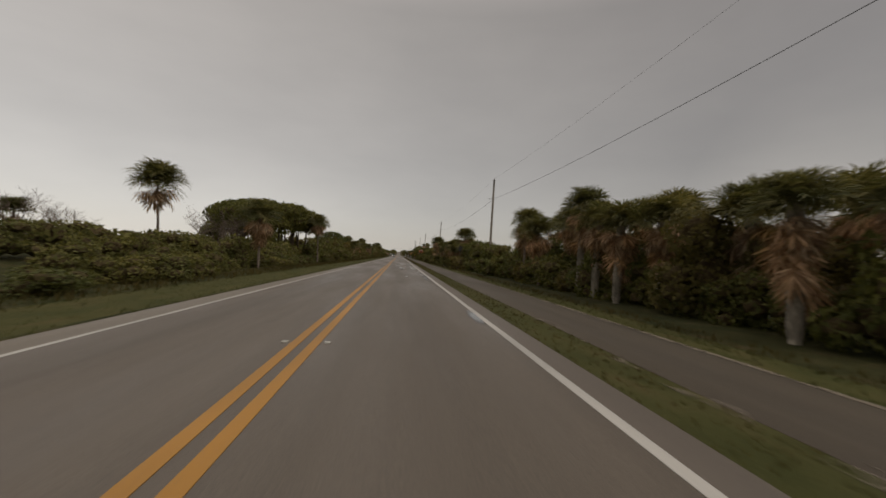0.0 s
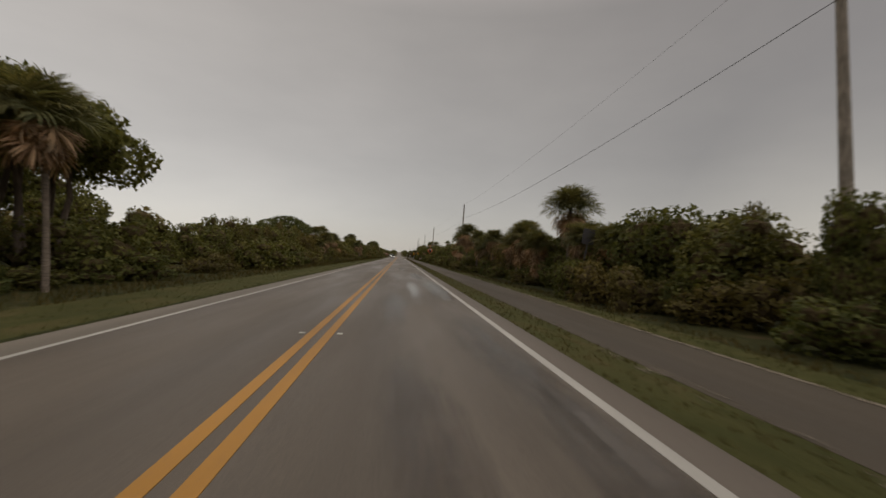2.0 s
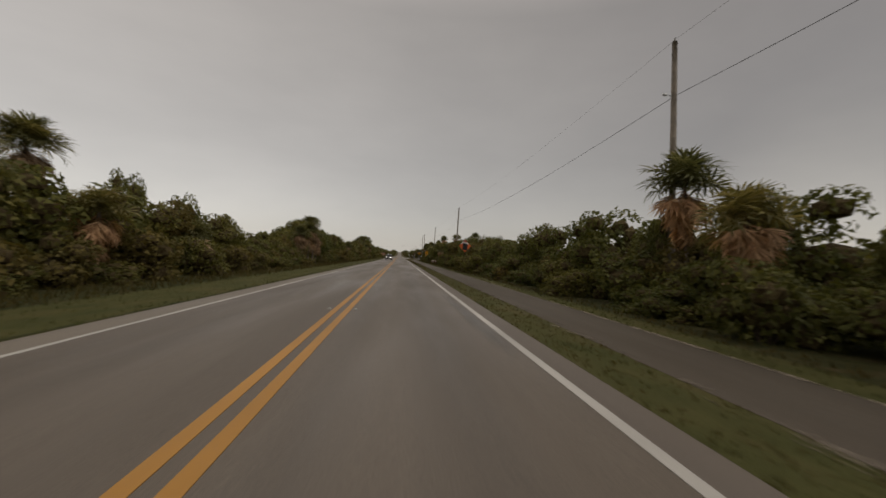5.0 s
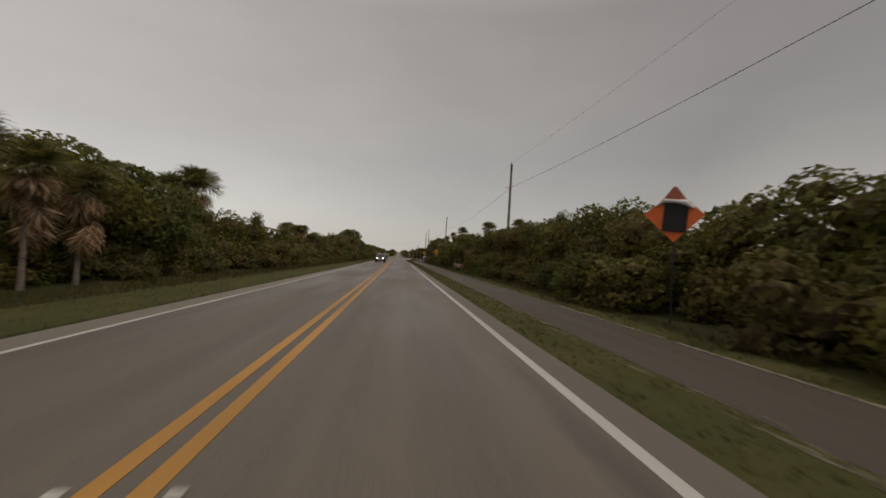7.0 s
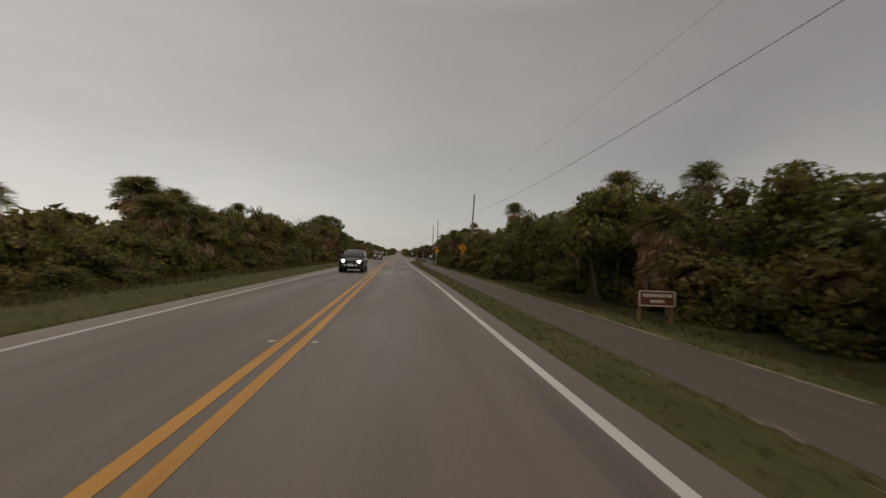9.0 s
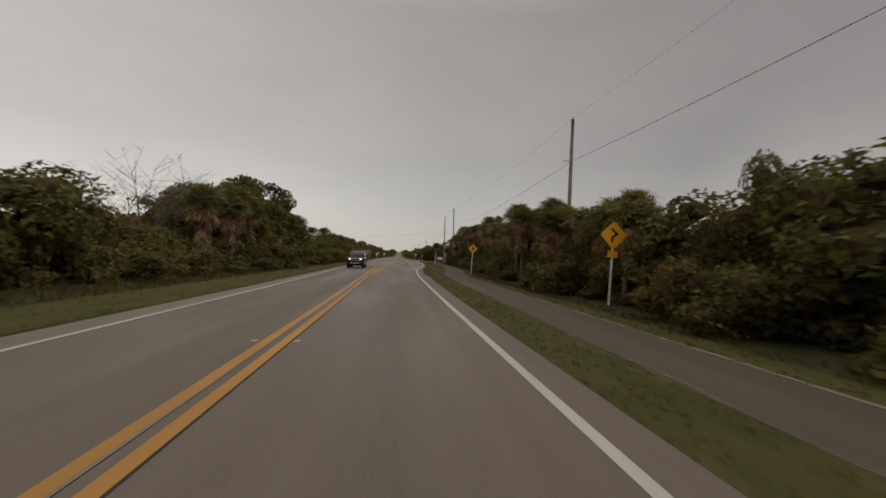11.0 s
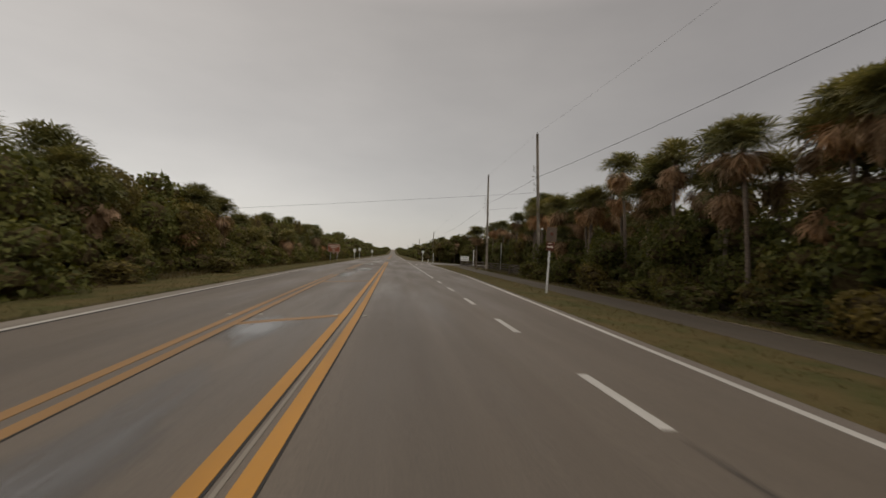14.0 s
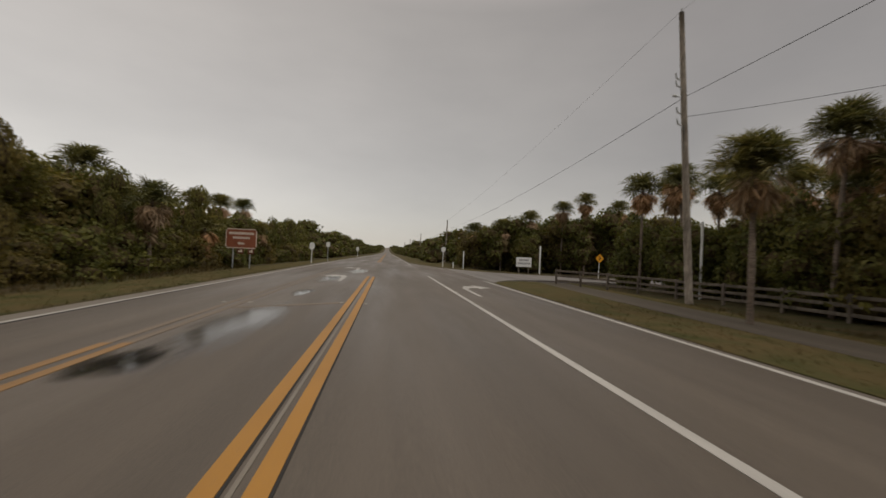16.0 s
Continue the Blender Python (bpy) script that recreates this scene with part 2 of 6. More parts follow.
M_SLATE = plain("dark slate sign back", (0.055, 0.050, 0.052), 0.7, 0.0, 0.15)
M_CREAM = plain("cream sign paint", (0.62, 0.54, 0.45), 0.5, 0, 0.1)
M_YSIGN = plain("yellow sign sheet", (0.72, 0.33, 0.02), 0.4, 0, 0.06)
M_BLACK = plain("black sign paint", (0.02, 0.02, 0.02), 0.5)
M_ORANGE = plain("orange sign vinyl", (0.80, 0.17, 0.045), 0.45, 0, 0.1)
M_FADED = plain("folded orange vinyl", (0.42, 0.13, 0.085), 0.6, 0, 0.2)
M_CLOTH = plain("white vinyl flap", (0.62, 0.60, 0.56), 0.6, 0, 0.15)
M_SIGNWOOD = bark("sign post wood", (0.20, 0.115, 0.070))
M_INSUL = plain("grey porcelain", (0.50, 0.50, 0.48), 0.25)
M_REFL = plain("road reflector", (0.42, 0.40, 0.34), 0.25)
M_CARPAINT = plain("black car paint", (0.012, 0.009, 0.009), 0.18, 0.0, 0.05, 9, 0.42)
M_CARGREY = plain("dark grey car paint", (0.022, 0.020, 0.019), 0.2, 0.1, 0.05, 9, 0.6)
M_GLASS = plain("tinted car glass", (0.010, 0.014, 0.015), 0.05, 0, 0.02, 9, 0.06)
M_RUBBER = plain("tyre rubber", (0.018, 0.018, 0.018), 0.85)
M_CHROME = plain("chrome", (0.78, 0.77, 0.75), 0.16, 1.0, 0.04)
M_ALLOY = plain("alloy wheel", (0.36, 0.36, 0.36), 0.3, 0.9, 0.05)
M_TRIM = plain("black plastic trim", (0.025, 0.025, 0.025), 0.55)
def water_film(name, base, rough, full=0.95):
    """A film of water that thins out to nothing at a ragged edge."""
    m, n, l, b = material(name, rough, 0, 0.6)
    b.inputs["Base Color"].default_value = (*base, 1)
    co = n.new("ShaderNodeTexCoord")
    away = n.new("ShaderNodeVectorMath")
    away.operation = "DISTANCE"
    away.inputs[1].default_value = (0.5, 0.5, 0.5)
    flat = n.new("ShaderNodeMapping")
    flat.inputs["Scale"].default_value, flat.inputs["Location"].default_value = (1, 1, 0), (0, 0, 0.5)
    l.new(co.outputs["Generated"], flat.inputs[0])
    l.new(flat.outputs[0], away.inputs[0])
    ragged = noise_tex(n, l, 1.6, 6.0, (2.4, 0.30, 1.0), 0.65)
    total = n.new("ShaderNodeMath")
    total.operation = "MULTIPLY_ADD"
    total.inputs[1].default_value = 0.62
    l.new(ragged, total.inputs[0])
    l.new(away.outputs["Value"], total.inputs[2])
    l.new(stops(n, l, total.outputs[0], (0.42, (full,) * 3), (0.74, (0.0,) * 3)), b.inputs["Alpha"])
    return m


M_WATER = water_film("rain water film", (0.10, 0.088, 0.074), 0.24, 0.42)
M_WET = water_film("wet sheen", (0.09, 0.084, 0.078), 0.11, 0.85)
M_GLOSS = water_film("thin wet gloss", (0.112, 0.092, 0.071), 0.15, 0.75)
M_TAR = water_film("dark damp patch", (0.022, 0.020, 0.019), 0.7)
M_POOL = water_film("standing rain water", (0.022, 0.02, 0.019), 0.04)


def sandy(name, bare=0.53):
    """Loose pale sand with a ragged edge."""
    m, n, l, b = material(name, 0.95, 0, 0.1)
    fine = noise_tex(n, l, 40, 5.0)
    l.new(mix(n, l, "MULTIPLY", 1.0, (0.21, 0.175, 0.135), stops(n, l, fine, (0.3, (0.7,) * 3), (0.7, (1.3,) * 3))), b.inputs["Base Color"])
    l.new(stops(n, l, noise_tex(n, l, 2.6, 6.0, (1.0, 0.4, 1.0), 0.7), (bare, (0,) * 3), (bare + 0.17, (0.75,) * 3)), b.inputs["Alpha"])
    return m


M_SAND = sandy("pale sand")
M_SAND2 = sandy("pale sandy kerb of the trail", 0.36)


def lamp_material(name, colour, power):
    m = bpy.data.materials.new(name)
    m.use_nodes = True
    b = m.node_tree.nodes["Principled BSDF"]
    b.inputs["Emission Color"].default_value, b.inputs["Emission Strength"].default_value = (*colour, 1), power
    return m


M_HEAD2 = lamp_material("bright headlamp", (1.0, 0.95, 0.85), 5.0)
M_HEAD = lamp_material("lit headlamp", (1.0, 0.88, 0.66), 1.1)


# ---- mesh helpers ----
def part(name, bm, mat, parent=None, label=""):
    """Links a bmesh as one object under a thing or a part."""
    me = bpy.data.meshes.new(name)
    bm.to_mesh(me)
    bm.free()
    me.materials.append(mat)
    ob = new(name, me)
    ob.parent = parent
    return tagged(ob, label)


def empty(name, m, label, category, group="", kind=""):
    e = new(name)
    e.empty_display_size = 0.2
    e.matrix_world = m
    return tagged(e, label, category, group, kind)


def mesh_from(name, verts, faces, mats, index=None, smooth=False):
    """A mesh of quads or triangles from arrays."""
    me = bpy.data.meshes.new(name)
    faces = np.asarray(faces, np.int32)
    k = faces.shape[1]
    me.vertices.add(len(verts))
    me.vertices.foreach_set("co", np.asarray(verts, np.float32).ravel())
    me.loops.add(faces.size)
    me.loops.foreach_set("vertex_index", faces.ravel())
    me.polygons.add(len(faces))
    me.polygons.foreach_set("loop_start", np.arange(0, faces.size, k, dtype=np.int32))
    for m in mats:
        me.materials.append(m)
    if index is not None:
        me.polygons.foreach_set("material_index", np.asarray(index, np.int32))
    me.polygons.foreach_set("use_smooth", np.full(len(faces), smooth))
    me.update(calc_edges=True)
    return me


def box(bm, cx, cy, cz, sx, sy, sz, bevel=0.0, rot=None):
    r = bmesh.ops.create_cube(bm, size=1)
    vs = r["verts"]
    bmesh.ops.scale(bm, vec=(sx, sy, sz), verts=vs)
    if bevel:
        es = list({e for v in vs for e in v.link_edges})
        vs = bmesh.ops.bevel(bm, geom=es, offset=bevel, segments=2, affect="EDGES", profile=0.5)["verts"]
    if rot is not None:
        bmesh.ops.rotate(bm, cent=(0, 0, 0), matrix=rot, verts=vs)
    bmesh.ops.translate(bm, vec=(cx, cy, cz), verts=vs)
    return vs


def tube(bm, points, radii, sides=8, caps=True):
    """A tapered round tube along points."""
    rings = []
    for k, p in enumerate(points):
        p = Vector(p)
        a, b = Vector(points[max(k - 1, 0)]), Vector(points[min(k + 1, len(points) - 1)])
        d = (b - a).normalized()
        u = d.cross(Vector((0.31, 0.95, 0.05))).normalized()
        v = d.cross(u)
        rings.append([bm.verts.new(p + (u * math.cos(q) + v * math.sin(q)) * radii[k]) for q in (2 * math.pi * i / sides for i in range(sides))])
    for r, s in zip(rings, rings[1:]):
        for i in range(sides):
            f = bm.faces.new((r[i], r[(i + 1) % sides], s[(i + 1) % sides], s[i]))
            f.smooth = True
    if caps:
        bm.faces.new(rings[0])
        bm.faces.new(rings[-1][::-1])


def curve_through(table):
    xs = [p[0] for p in table]
    vs = [p[1] for p in table]
    return lambda y: float(np.interp(y, xs, vs))


# ---- plan of the road ----
white_r = curve_through([(0, 3.6), (255, 3.6), (289, 3.1), (305, 3.0), (312, 3.12), (320, 3.42), (326, 3.8), (332, 4.4), (342, 5.4),
                         (350, 5.8), (358, 6.25), (378, 7.15), (416, 7.2), (436, 3.9), (600, 3.6)])
white_l = curve_through([(0, -3.6), (230, -3.6), (292, -3.88), (302, -4.08), (316, -4.36), (330, -4.70), (345, -5.12), (360, -5.48), (378, -5.8), (398, -5.72), (440, -5.75), (560, -3.7), (600, -3.6)])
edge_r = curve_through([(0, 4.15), (255, 4.15), (289, 3.75), (312, 3.75), (326, 4.35), (342, 5.75), (358, 6.55), (378, 7.4), (416, 7.45), (437, 7.3), (450, 4.4), (600, 4.2)])
edge_l = curve_through([(0, -4.38), (230, -4.35), (292, -4.66), (302, -4.85), (330, -5.4), (345, -5.75), (360, -6.05), (378, -6.38), (398, -6.3), (440, -6.3), (560, -4.4), (600, -4.4)])
trail_a = curve_through([(0, 5.7), (60, 5.72), (150, 5.96), (235, 5.9), (300, 5.8), (316, 6.0), (326, 7.0), (335, 8.4), (350, 9.7), (365, 10.3), (385, 10.6), (405, 11.2), (424, 12.6)])
double_l = curve_through([(0, 0.0), (235, 0.0), (290, -0.52), (301, -0.72), (312, -0.95), (325, -1.25), (349, -1.95), (361, -2.32), (373, -2.56), (396, -2.82), (425, -2.85)])
double_r = curve_through([(305, -0.58), (312, -0.42), (325, -0.2), (345, 0.10), (353, 0.19), (425, 0.19), (440, 0.0), (600, 0.0)])
TRAIL_W = 2.44


def rise(y):
    """The far climb of the road to a bridge."""
    t = min(max((y - 820) / 900, 0), 1)
    return 13 * t * t * (3 - 2 * t)


def road_z(x, y):
    return -0.02 * abs(x) + rise(y)


def ground_z(x, y):
    r, q, ta = edge_r(y), edge_l(y), trail_a(y)
    far = math.exp(-((y - 34) / 32) ** 2)
    tab = [(-400, 1.0), (-45, 0.2 + 3.0 * far), (-25, -0.2 + 1.7 * far), (-12, -0.32), (q - 3.0, -0.32), (q - 1.2, -0.24), (q, -0.15),
           (q + 0.15, -0.30), (r - 0.15, -0.30), (r, -0.14), (min(r + 0.7, ta - 0.2), -0.19), (ta, -0.33), (ta + TRAIL_W, -0.37), (ta + TRAIL_W + 1.5, -0.42), (30, -0.5), (400, -0.5)]
    return float(np.interp(x, [p[0] for p in tab], [p[1] for p in tab])) + rise(y)


STATIONS = [-80 + 4 * k for k in range(145)] + [520, 560, 620, 700, 820, 900, 1000, 1100, 1200, 1300, 1400, 1500, 1600, 1720, 2000, 2600, 3600, 4800]


def strip_grid(name, columns, mat, z_of, smooth=True, skirt=0.0):
    """A sheet along the road: columns are functions of y that give x."""
    verts, faces = [], []
    nc = len(columns)
    for y in STATIONS:
        for k, c in enumerate(columns):
            x = c(y)
            verts.append((x, y, z_of(x, y) - (skirt if skirt and k in (0, nc - 1) else 0)))
    for a in range(len(STATIONS) - 1):
        for b in range(nc - 1):
            faces.append((a * nc + b, a * nc + b + 1, (a + 1) * nc + b + 1, (a + 1) * nc + b))
    return new(name, mesh_from(name, verts, faces, [mat], smooth=smooth))


def at(x):
    return lambda y: x


ground_cols = [at(-3000), at(-400), at(-120), at(-70), at(-45), at(-33), at(-25), at(-18), at(-12), lambda y: edge_l(y) - 3.0, lambda y: edge_l(y) - 1.2,
               edge_l, lambda y: edge_l(y) + 0.15, lambda y: edge_r(y) - 0.15, edge_r, lambda y: min(edge_r(y) + 0.7, trail_a(y) - 0.2), trail_a,
               lambda y: trail_a(y) + TRAIL_W, lambda y: trail_a(y) + TRAIL_W + 1.5, at(20), at(30), at(60), at(120), at(400), at(3000)]
ground = tagged(strip_grid("ground", ground_cols, M_SOIL, ground_z), "grassy verges and dark soil under coastal scrub", "ground", kind="structure")
road_cols = [lambda y: edge_l(y) - 0.02, edge_l, white_l, at(-1.8), at(0), at(1.8), lambda y: min(white_r(y), edge_r(y) - 0.1), edge_r, lambda y: edge_r(y) + 0.02]
road = tagged(strip_grid("road", road_cols, M_ROAD, road_z, skirt=0.22), "grey worn asphalt two-lane road, damp after rain", "road", kind="structure")


turf_cols = [lambda y: edge_l(y) - 4.6, lambda y: edge_l(y) - 3.0, lambda y: edge_l(y) - 1.2, lambda y: edge_l(y) - 0.03]
tagged(strip_grid("verge", turf_cols, M_TURF, lambda x, y: ground_z(x, y) + 0.03, skirt=0.06), "strip of short green mown grass along the road", "grass verge", kind="structure")
turf_cols = [lambda y: edge_r(y) + 0.03, lambda y: (edge_r(y) + trail_a(y)) / 2, lambda y: max(edge_r(y) + 0.2, trail_a(y))]
tagged(strip_grid("verge", turf_cols, M_TURF2, lambda x, y: ground_z(x, y) + 0.014, skirt=0.004), "strip of rough olive grass between road and trail", "grass verge", kind="structure")
turf_cols = [lambda y: trail_a(y) + TRAIL_W, lambda y: trail_a(y) + TRAIL_W + 0.5, lambda y: trail_a(y) + TRAIL_W + 1.3]
tagged(strip_grid("verge", turf_cols, M_TURF, lambda x, y: ground_z(x, y) + 0.014, skirt=0.004), "narrow strip of short green grass beyond the trail", "grass verge", kind="structure")


def ribbon(name, mat, centre, width, y0, y1, lift, step=4.0, thick=0.03, z_of=road_z):
    """A painted or laid strip along the road with real thickness."""
    n = max(2, int((y1 - y0) / step) + 1)
    verts, faces = [], []
    for k in range(n):
        y = y0 + (y1 - y0) * k / (n - 1)
        c = centre(y)
        for x, dz in ((c - width / 2, lift - thick), (c - width / 2, lift), (c + width / 2, lift), (c + width / 2, lift - thick)):
            verts.append((x, y, z_of(x, y) + dz))
    for k in range(n - 1):
        for b in range(3):
            i = k * 4 + b
            faces.append((i, i + 1, i + 5, i + 4))
    faces += [(0, 3, 2, 1), (4 * n - 4, 4 * n - 3, 4 * n - 2, 4 * n - 1)]
    return new(name, mesh_from(name, verts, faces, [mat]))


trail = tagged(ribbon("trail", M_TRAIL, lambda y: trail_a(y) + TRAIL_W / 2, TRAIL_W, -80, 424, 0.014, 4, 0.2, ground_z), "dark asphalt shared-use trail beside the road", "path", kind="structure")


for off, wide, y0, y1, mat in ((-0.12, 0.6, 20, 328, M_SAND), (TRAIL_W - 0.02, 0.16, 20, 360, M_SAND2)):
    tagged(ribbon("sand_edge", mat, lambda y, o=off: trail_a(y) + o, wide, y0, y1, 0.024, 4, 0.01, ground_z), "pale sand washed along the edge of the trail", "sand", kind="structure")


def marking(y0, y1, centre, width, mat, label):
    return tagged(ribbon("road_marking", mat, centre, width, y0, y1, 0.006, 4, 0.012), label, "road marking", kind="structure")


for name, a, b in (("left", edge_l, lambda y: white_l(y) - 0.06), ("right", lambda y: white_r(y) + 0.06, edge_r)):
    verts, faces = [], []
    ys = [-80 + 4 * k for k in range(145)]
    for y in ys:
        xa, xb = a(y), max(b(y), a(y) + 0.02)
        if name == "right" and 330 < y < 340:
            xb = max(xb, xa + 0.2)
        verts += [(xa, y, road_z(xa, y) + 0.004), (xb, y, road_z(xb, y) + 0.004)]
    faces = [(2 * k, 2 * k + 1, 2 * k + 3, 2 * k + 2) for k in range(len(ys) - 1)]
    tagged(new("shoulder", mesh_from("shoulder", verts, faces, [M_SHOULDER if name == "left" else M_SHOULDER2])), "pale sandy paved shoulder outside the edge line", "road shoulder", kind="structure")

W = 0.15
marking(-70, 416, white_r, W, M_WHITE, "worn white edge line along the lane")
marking(440, 1700, white_r, W, M_WHITE, "worn white edge line along the lane")
marking(-70, 1700, white_l, 0.11, M_WHITE, "worn white edge line along the far lane")
for off in (-0.15, 0.15):
    marking(-70, 340, lambda y, o=off: double_l(y) + o, 0.15, M_YELLOW, "yellow no-passing centre line, slightly worn")
    for a, b, m, state in ((340, 372, M_FADE, "faded dirty"), (372, 380, M_GHOST, "almost worn-off"), (380, 396.5, M_FADE, "faded dirty"), (396.5, 426, M_GHOST, "almost worn-off")):
        marking(a, b, lambda y, o=off: double_l(y) + o, 0.15, m, state + " yellow line of the painted median")
    marking(306, 414, lambda y, o=off: double_r(y) + o, 0.15, M_YELLOW, "yellow line of the painted median")
    marking(445, 1700, lambda y, o=off: o, 0.15, M_YELLOW, "yellow no-passing centre line, slightly worn")
for line, off, a, b in ((double_l, -0.065, 262, 322), (double_r, 0.0, 340, 414)):
    tagged(ribbon("seam", M_SEAM, lambda y, f=line, o=off: f(y) + o, 0.035, a, b, 0.006, 4, 0.01), "thin pale seam of old paint between the yellow lines", "road seam", kind="structure")
for line, off, a, b in ((double_l, 0.24, 262, 372), (double_r, 0.24, 308, 414), (double_r, -0.06, 330, 414), (double_l, -0.055, 262, 300), (double_l, -0.24, 300, 340)):
    tagged(ribbon("crack_seal", M_SEAL, lambda y, f=line, o=off: f(y) + o, 0.022, a, b, 0.005, 4, 0.01), "thin dark seal line beside the yellow paint", "road seal", kind="structure")
tagged(ribbon("crack_seal", M_SEAL, lambda y: white_l(y) + 0.13, 0.06, 294, 430, 0.005, 4, 0.01), "thin dark seal line beside the edge line", "road seal", kind="structure")
lane_r = curve_through([(320, 3.42), (332, 3.55), (345, 3.7), (362, 3.8), (430, 3.84)])
for k in range(10):
    y = 323.2 + 4.88 * k
    marking(y, y + 1.83, lane_r, W, M_WHITE, "short white dash before the turn lane")
marking(371.8, 418, lane_r, W, M_WHITE, "solid white line of the turn lane")
for k in range(7):          # yellow bars across the painted median
    y = 328.4 + 11.98 * k
    a, b = double_l(y) + 0.22, double_r(y) - 0.22
    verts = [(a, y, 0), (b, y + 1.2, 0), (b, y + 1.5, 0), (a, y + 0.3, 0)]
    verts = [(x, q, road_z(x, q) + 0.006) for x, q, _ in verts] + [(x, q, road_z(x, q) - 0.004) for x, q, _ in verts]
    me = mesh_from("road_marking", verts, [(0, 1, 2, 3), (4, 5, 1, 0), (5, 6, 2, 1), (6, 7, 3, 2), (7, 4, 0, 3)], [M_YELLOW if not k else M_FADE if k < 4 else M_GHOST])
    tagged(new("road_marking", me), "yellow bar across the painted median", "road marking", kind="structure")


def flat_shape(name, outline, mat, lift, label, category, z_of=road_z, kind="structure"):
    bm = bmesh.new()
    top = [bm.verts.new((x, y, z_of(x, y) + lift)) for x, y in outline]
    low = [bm.verts.new((x, y, z_of(x, y) + lift - 0.012)) for x, y in outline]
    bm.faces.new(top)
    for k in range(len(top)):
        j = (k + 1) % len(top)
        bm.faces.new((top[k], low[k], low[j], top[j]))
    bmesh.ops.recalc_face_normals(bm, faces=bm.faces)
    bmesh.ops.triangulate(bm, faces=[f for f in bm.faces if len(f.verts) > 4])
    return tagged(part(name, bm, mat), label, category, kind=kind)


arrow = [(5.0, 403.5), (5.16, 403.5), (5.2, 406.6), (5.45, 407.5), (5.9, 407.8), (5.9, 407.2), (6.6, 408.2), (5.9, 409.3), (5.9, 408.6), (5.3, 408.3), (5.02, 407.0)]
flat_shape("road_marking", [(x - 0.45, y + 2.0) for x, y in arrow], M_WHITE, 0.007, "white right-turn arrow, worn", "road marking")
for y in (412.5, 424):
    flat_shape("road_marking", [(-1.2, y - 2.6), (-1.05, y - 2.6), (-1.1, y + 1.0), (-1.35, y + 2.0), (-1.8, y + 2.2), (-1.8, y + 2.8), (-2.5, y + 1.7), (-1.8, y + 0.7), (-1.8, y + 1.3), (-1.4, y + 1.0)],
               M_WHITE, 0.007, "white left-turn arrow, worn", "road marking")

flat_shape("trail_marking", [(6.2, 107.2), (7.3, 107.35), (7.3, 107.5), (6.2, 107.35)], M_SEAM, 0.03, "pale worn stripe across the trail", "trail marking", ground_z)

# side road that joins at the turn lane
verts, faces = [], []
xs = [7.3, 8.2, 9.4, 11, 13, 16, 22, 40, 90, 200]
for x in xs:
    f = math.exp(-(x - 7.3) / 2.6)
    a, b = 421.5 - 7.5 * f, 430.0 + 8.0 * f
    z = -0.145 - 0.012 * min(x - 7.3, 12)
    verts += [(x, a, z - 0.3), (x, a, z + 0.012), (x, b, z + 0.012), (x, b, z - 0.3)]
for k in range(len(xs) - 1):
    for q in range(3):
        faces.append((4 * k + q, 4 * k + 4 + q, 4 * k + 5 + q, 4 * k + 1 + q))
tagged(new("side_road", mesh_from("side_road", verts, faces, [M_SIDE])), "pale asphalt side road leading inland", "road", kind="structure")


# ---- plants ----
def ico(sub=2):
    bm = bmesh.new()
    bmesh.ops.create_icosphere(bm, subdivisions=sub, radius=1)
    v = np.array([p.co[:] for p in bm.verts])
    f = np.array([[q.index for q in g.verts] for g in bm.faces])
    bm.free()
    return v, f


ICO_V, ICO_F = ico(1)


def lumps(p, seed, size):
    """Uneven swelling of points, about -1 to 1."""
    r = np.random.RandomState(seed)
    s = np.zeros(len(p))
    for _ in range(5):
        k = r.normal(size=3) / size
        s += np.sin(p @ k * 2.2 + r.uniform(0, 6.3))
    return s / 3.0


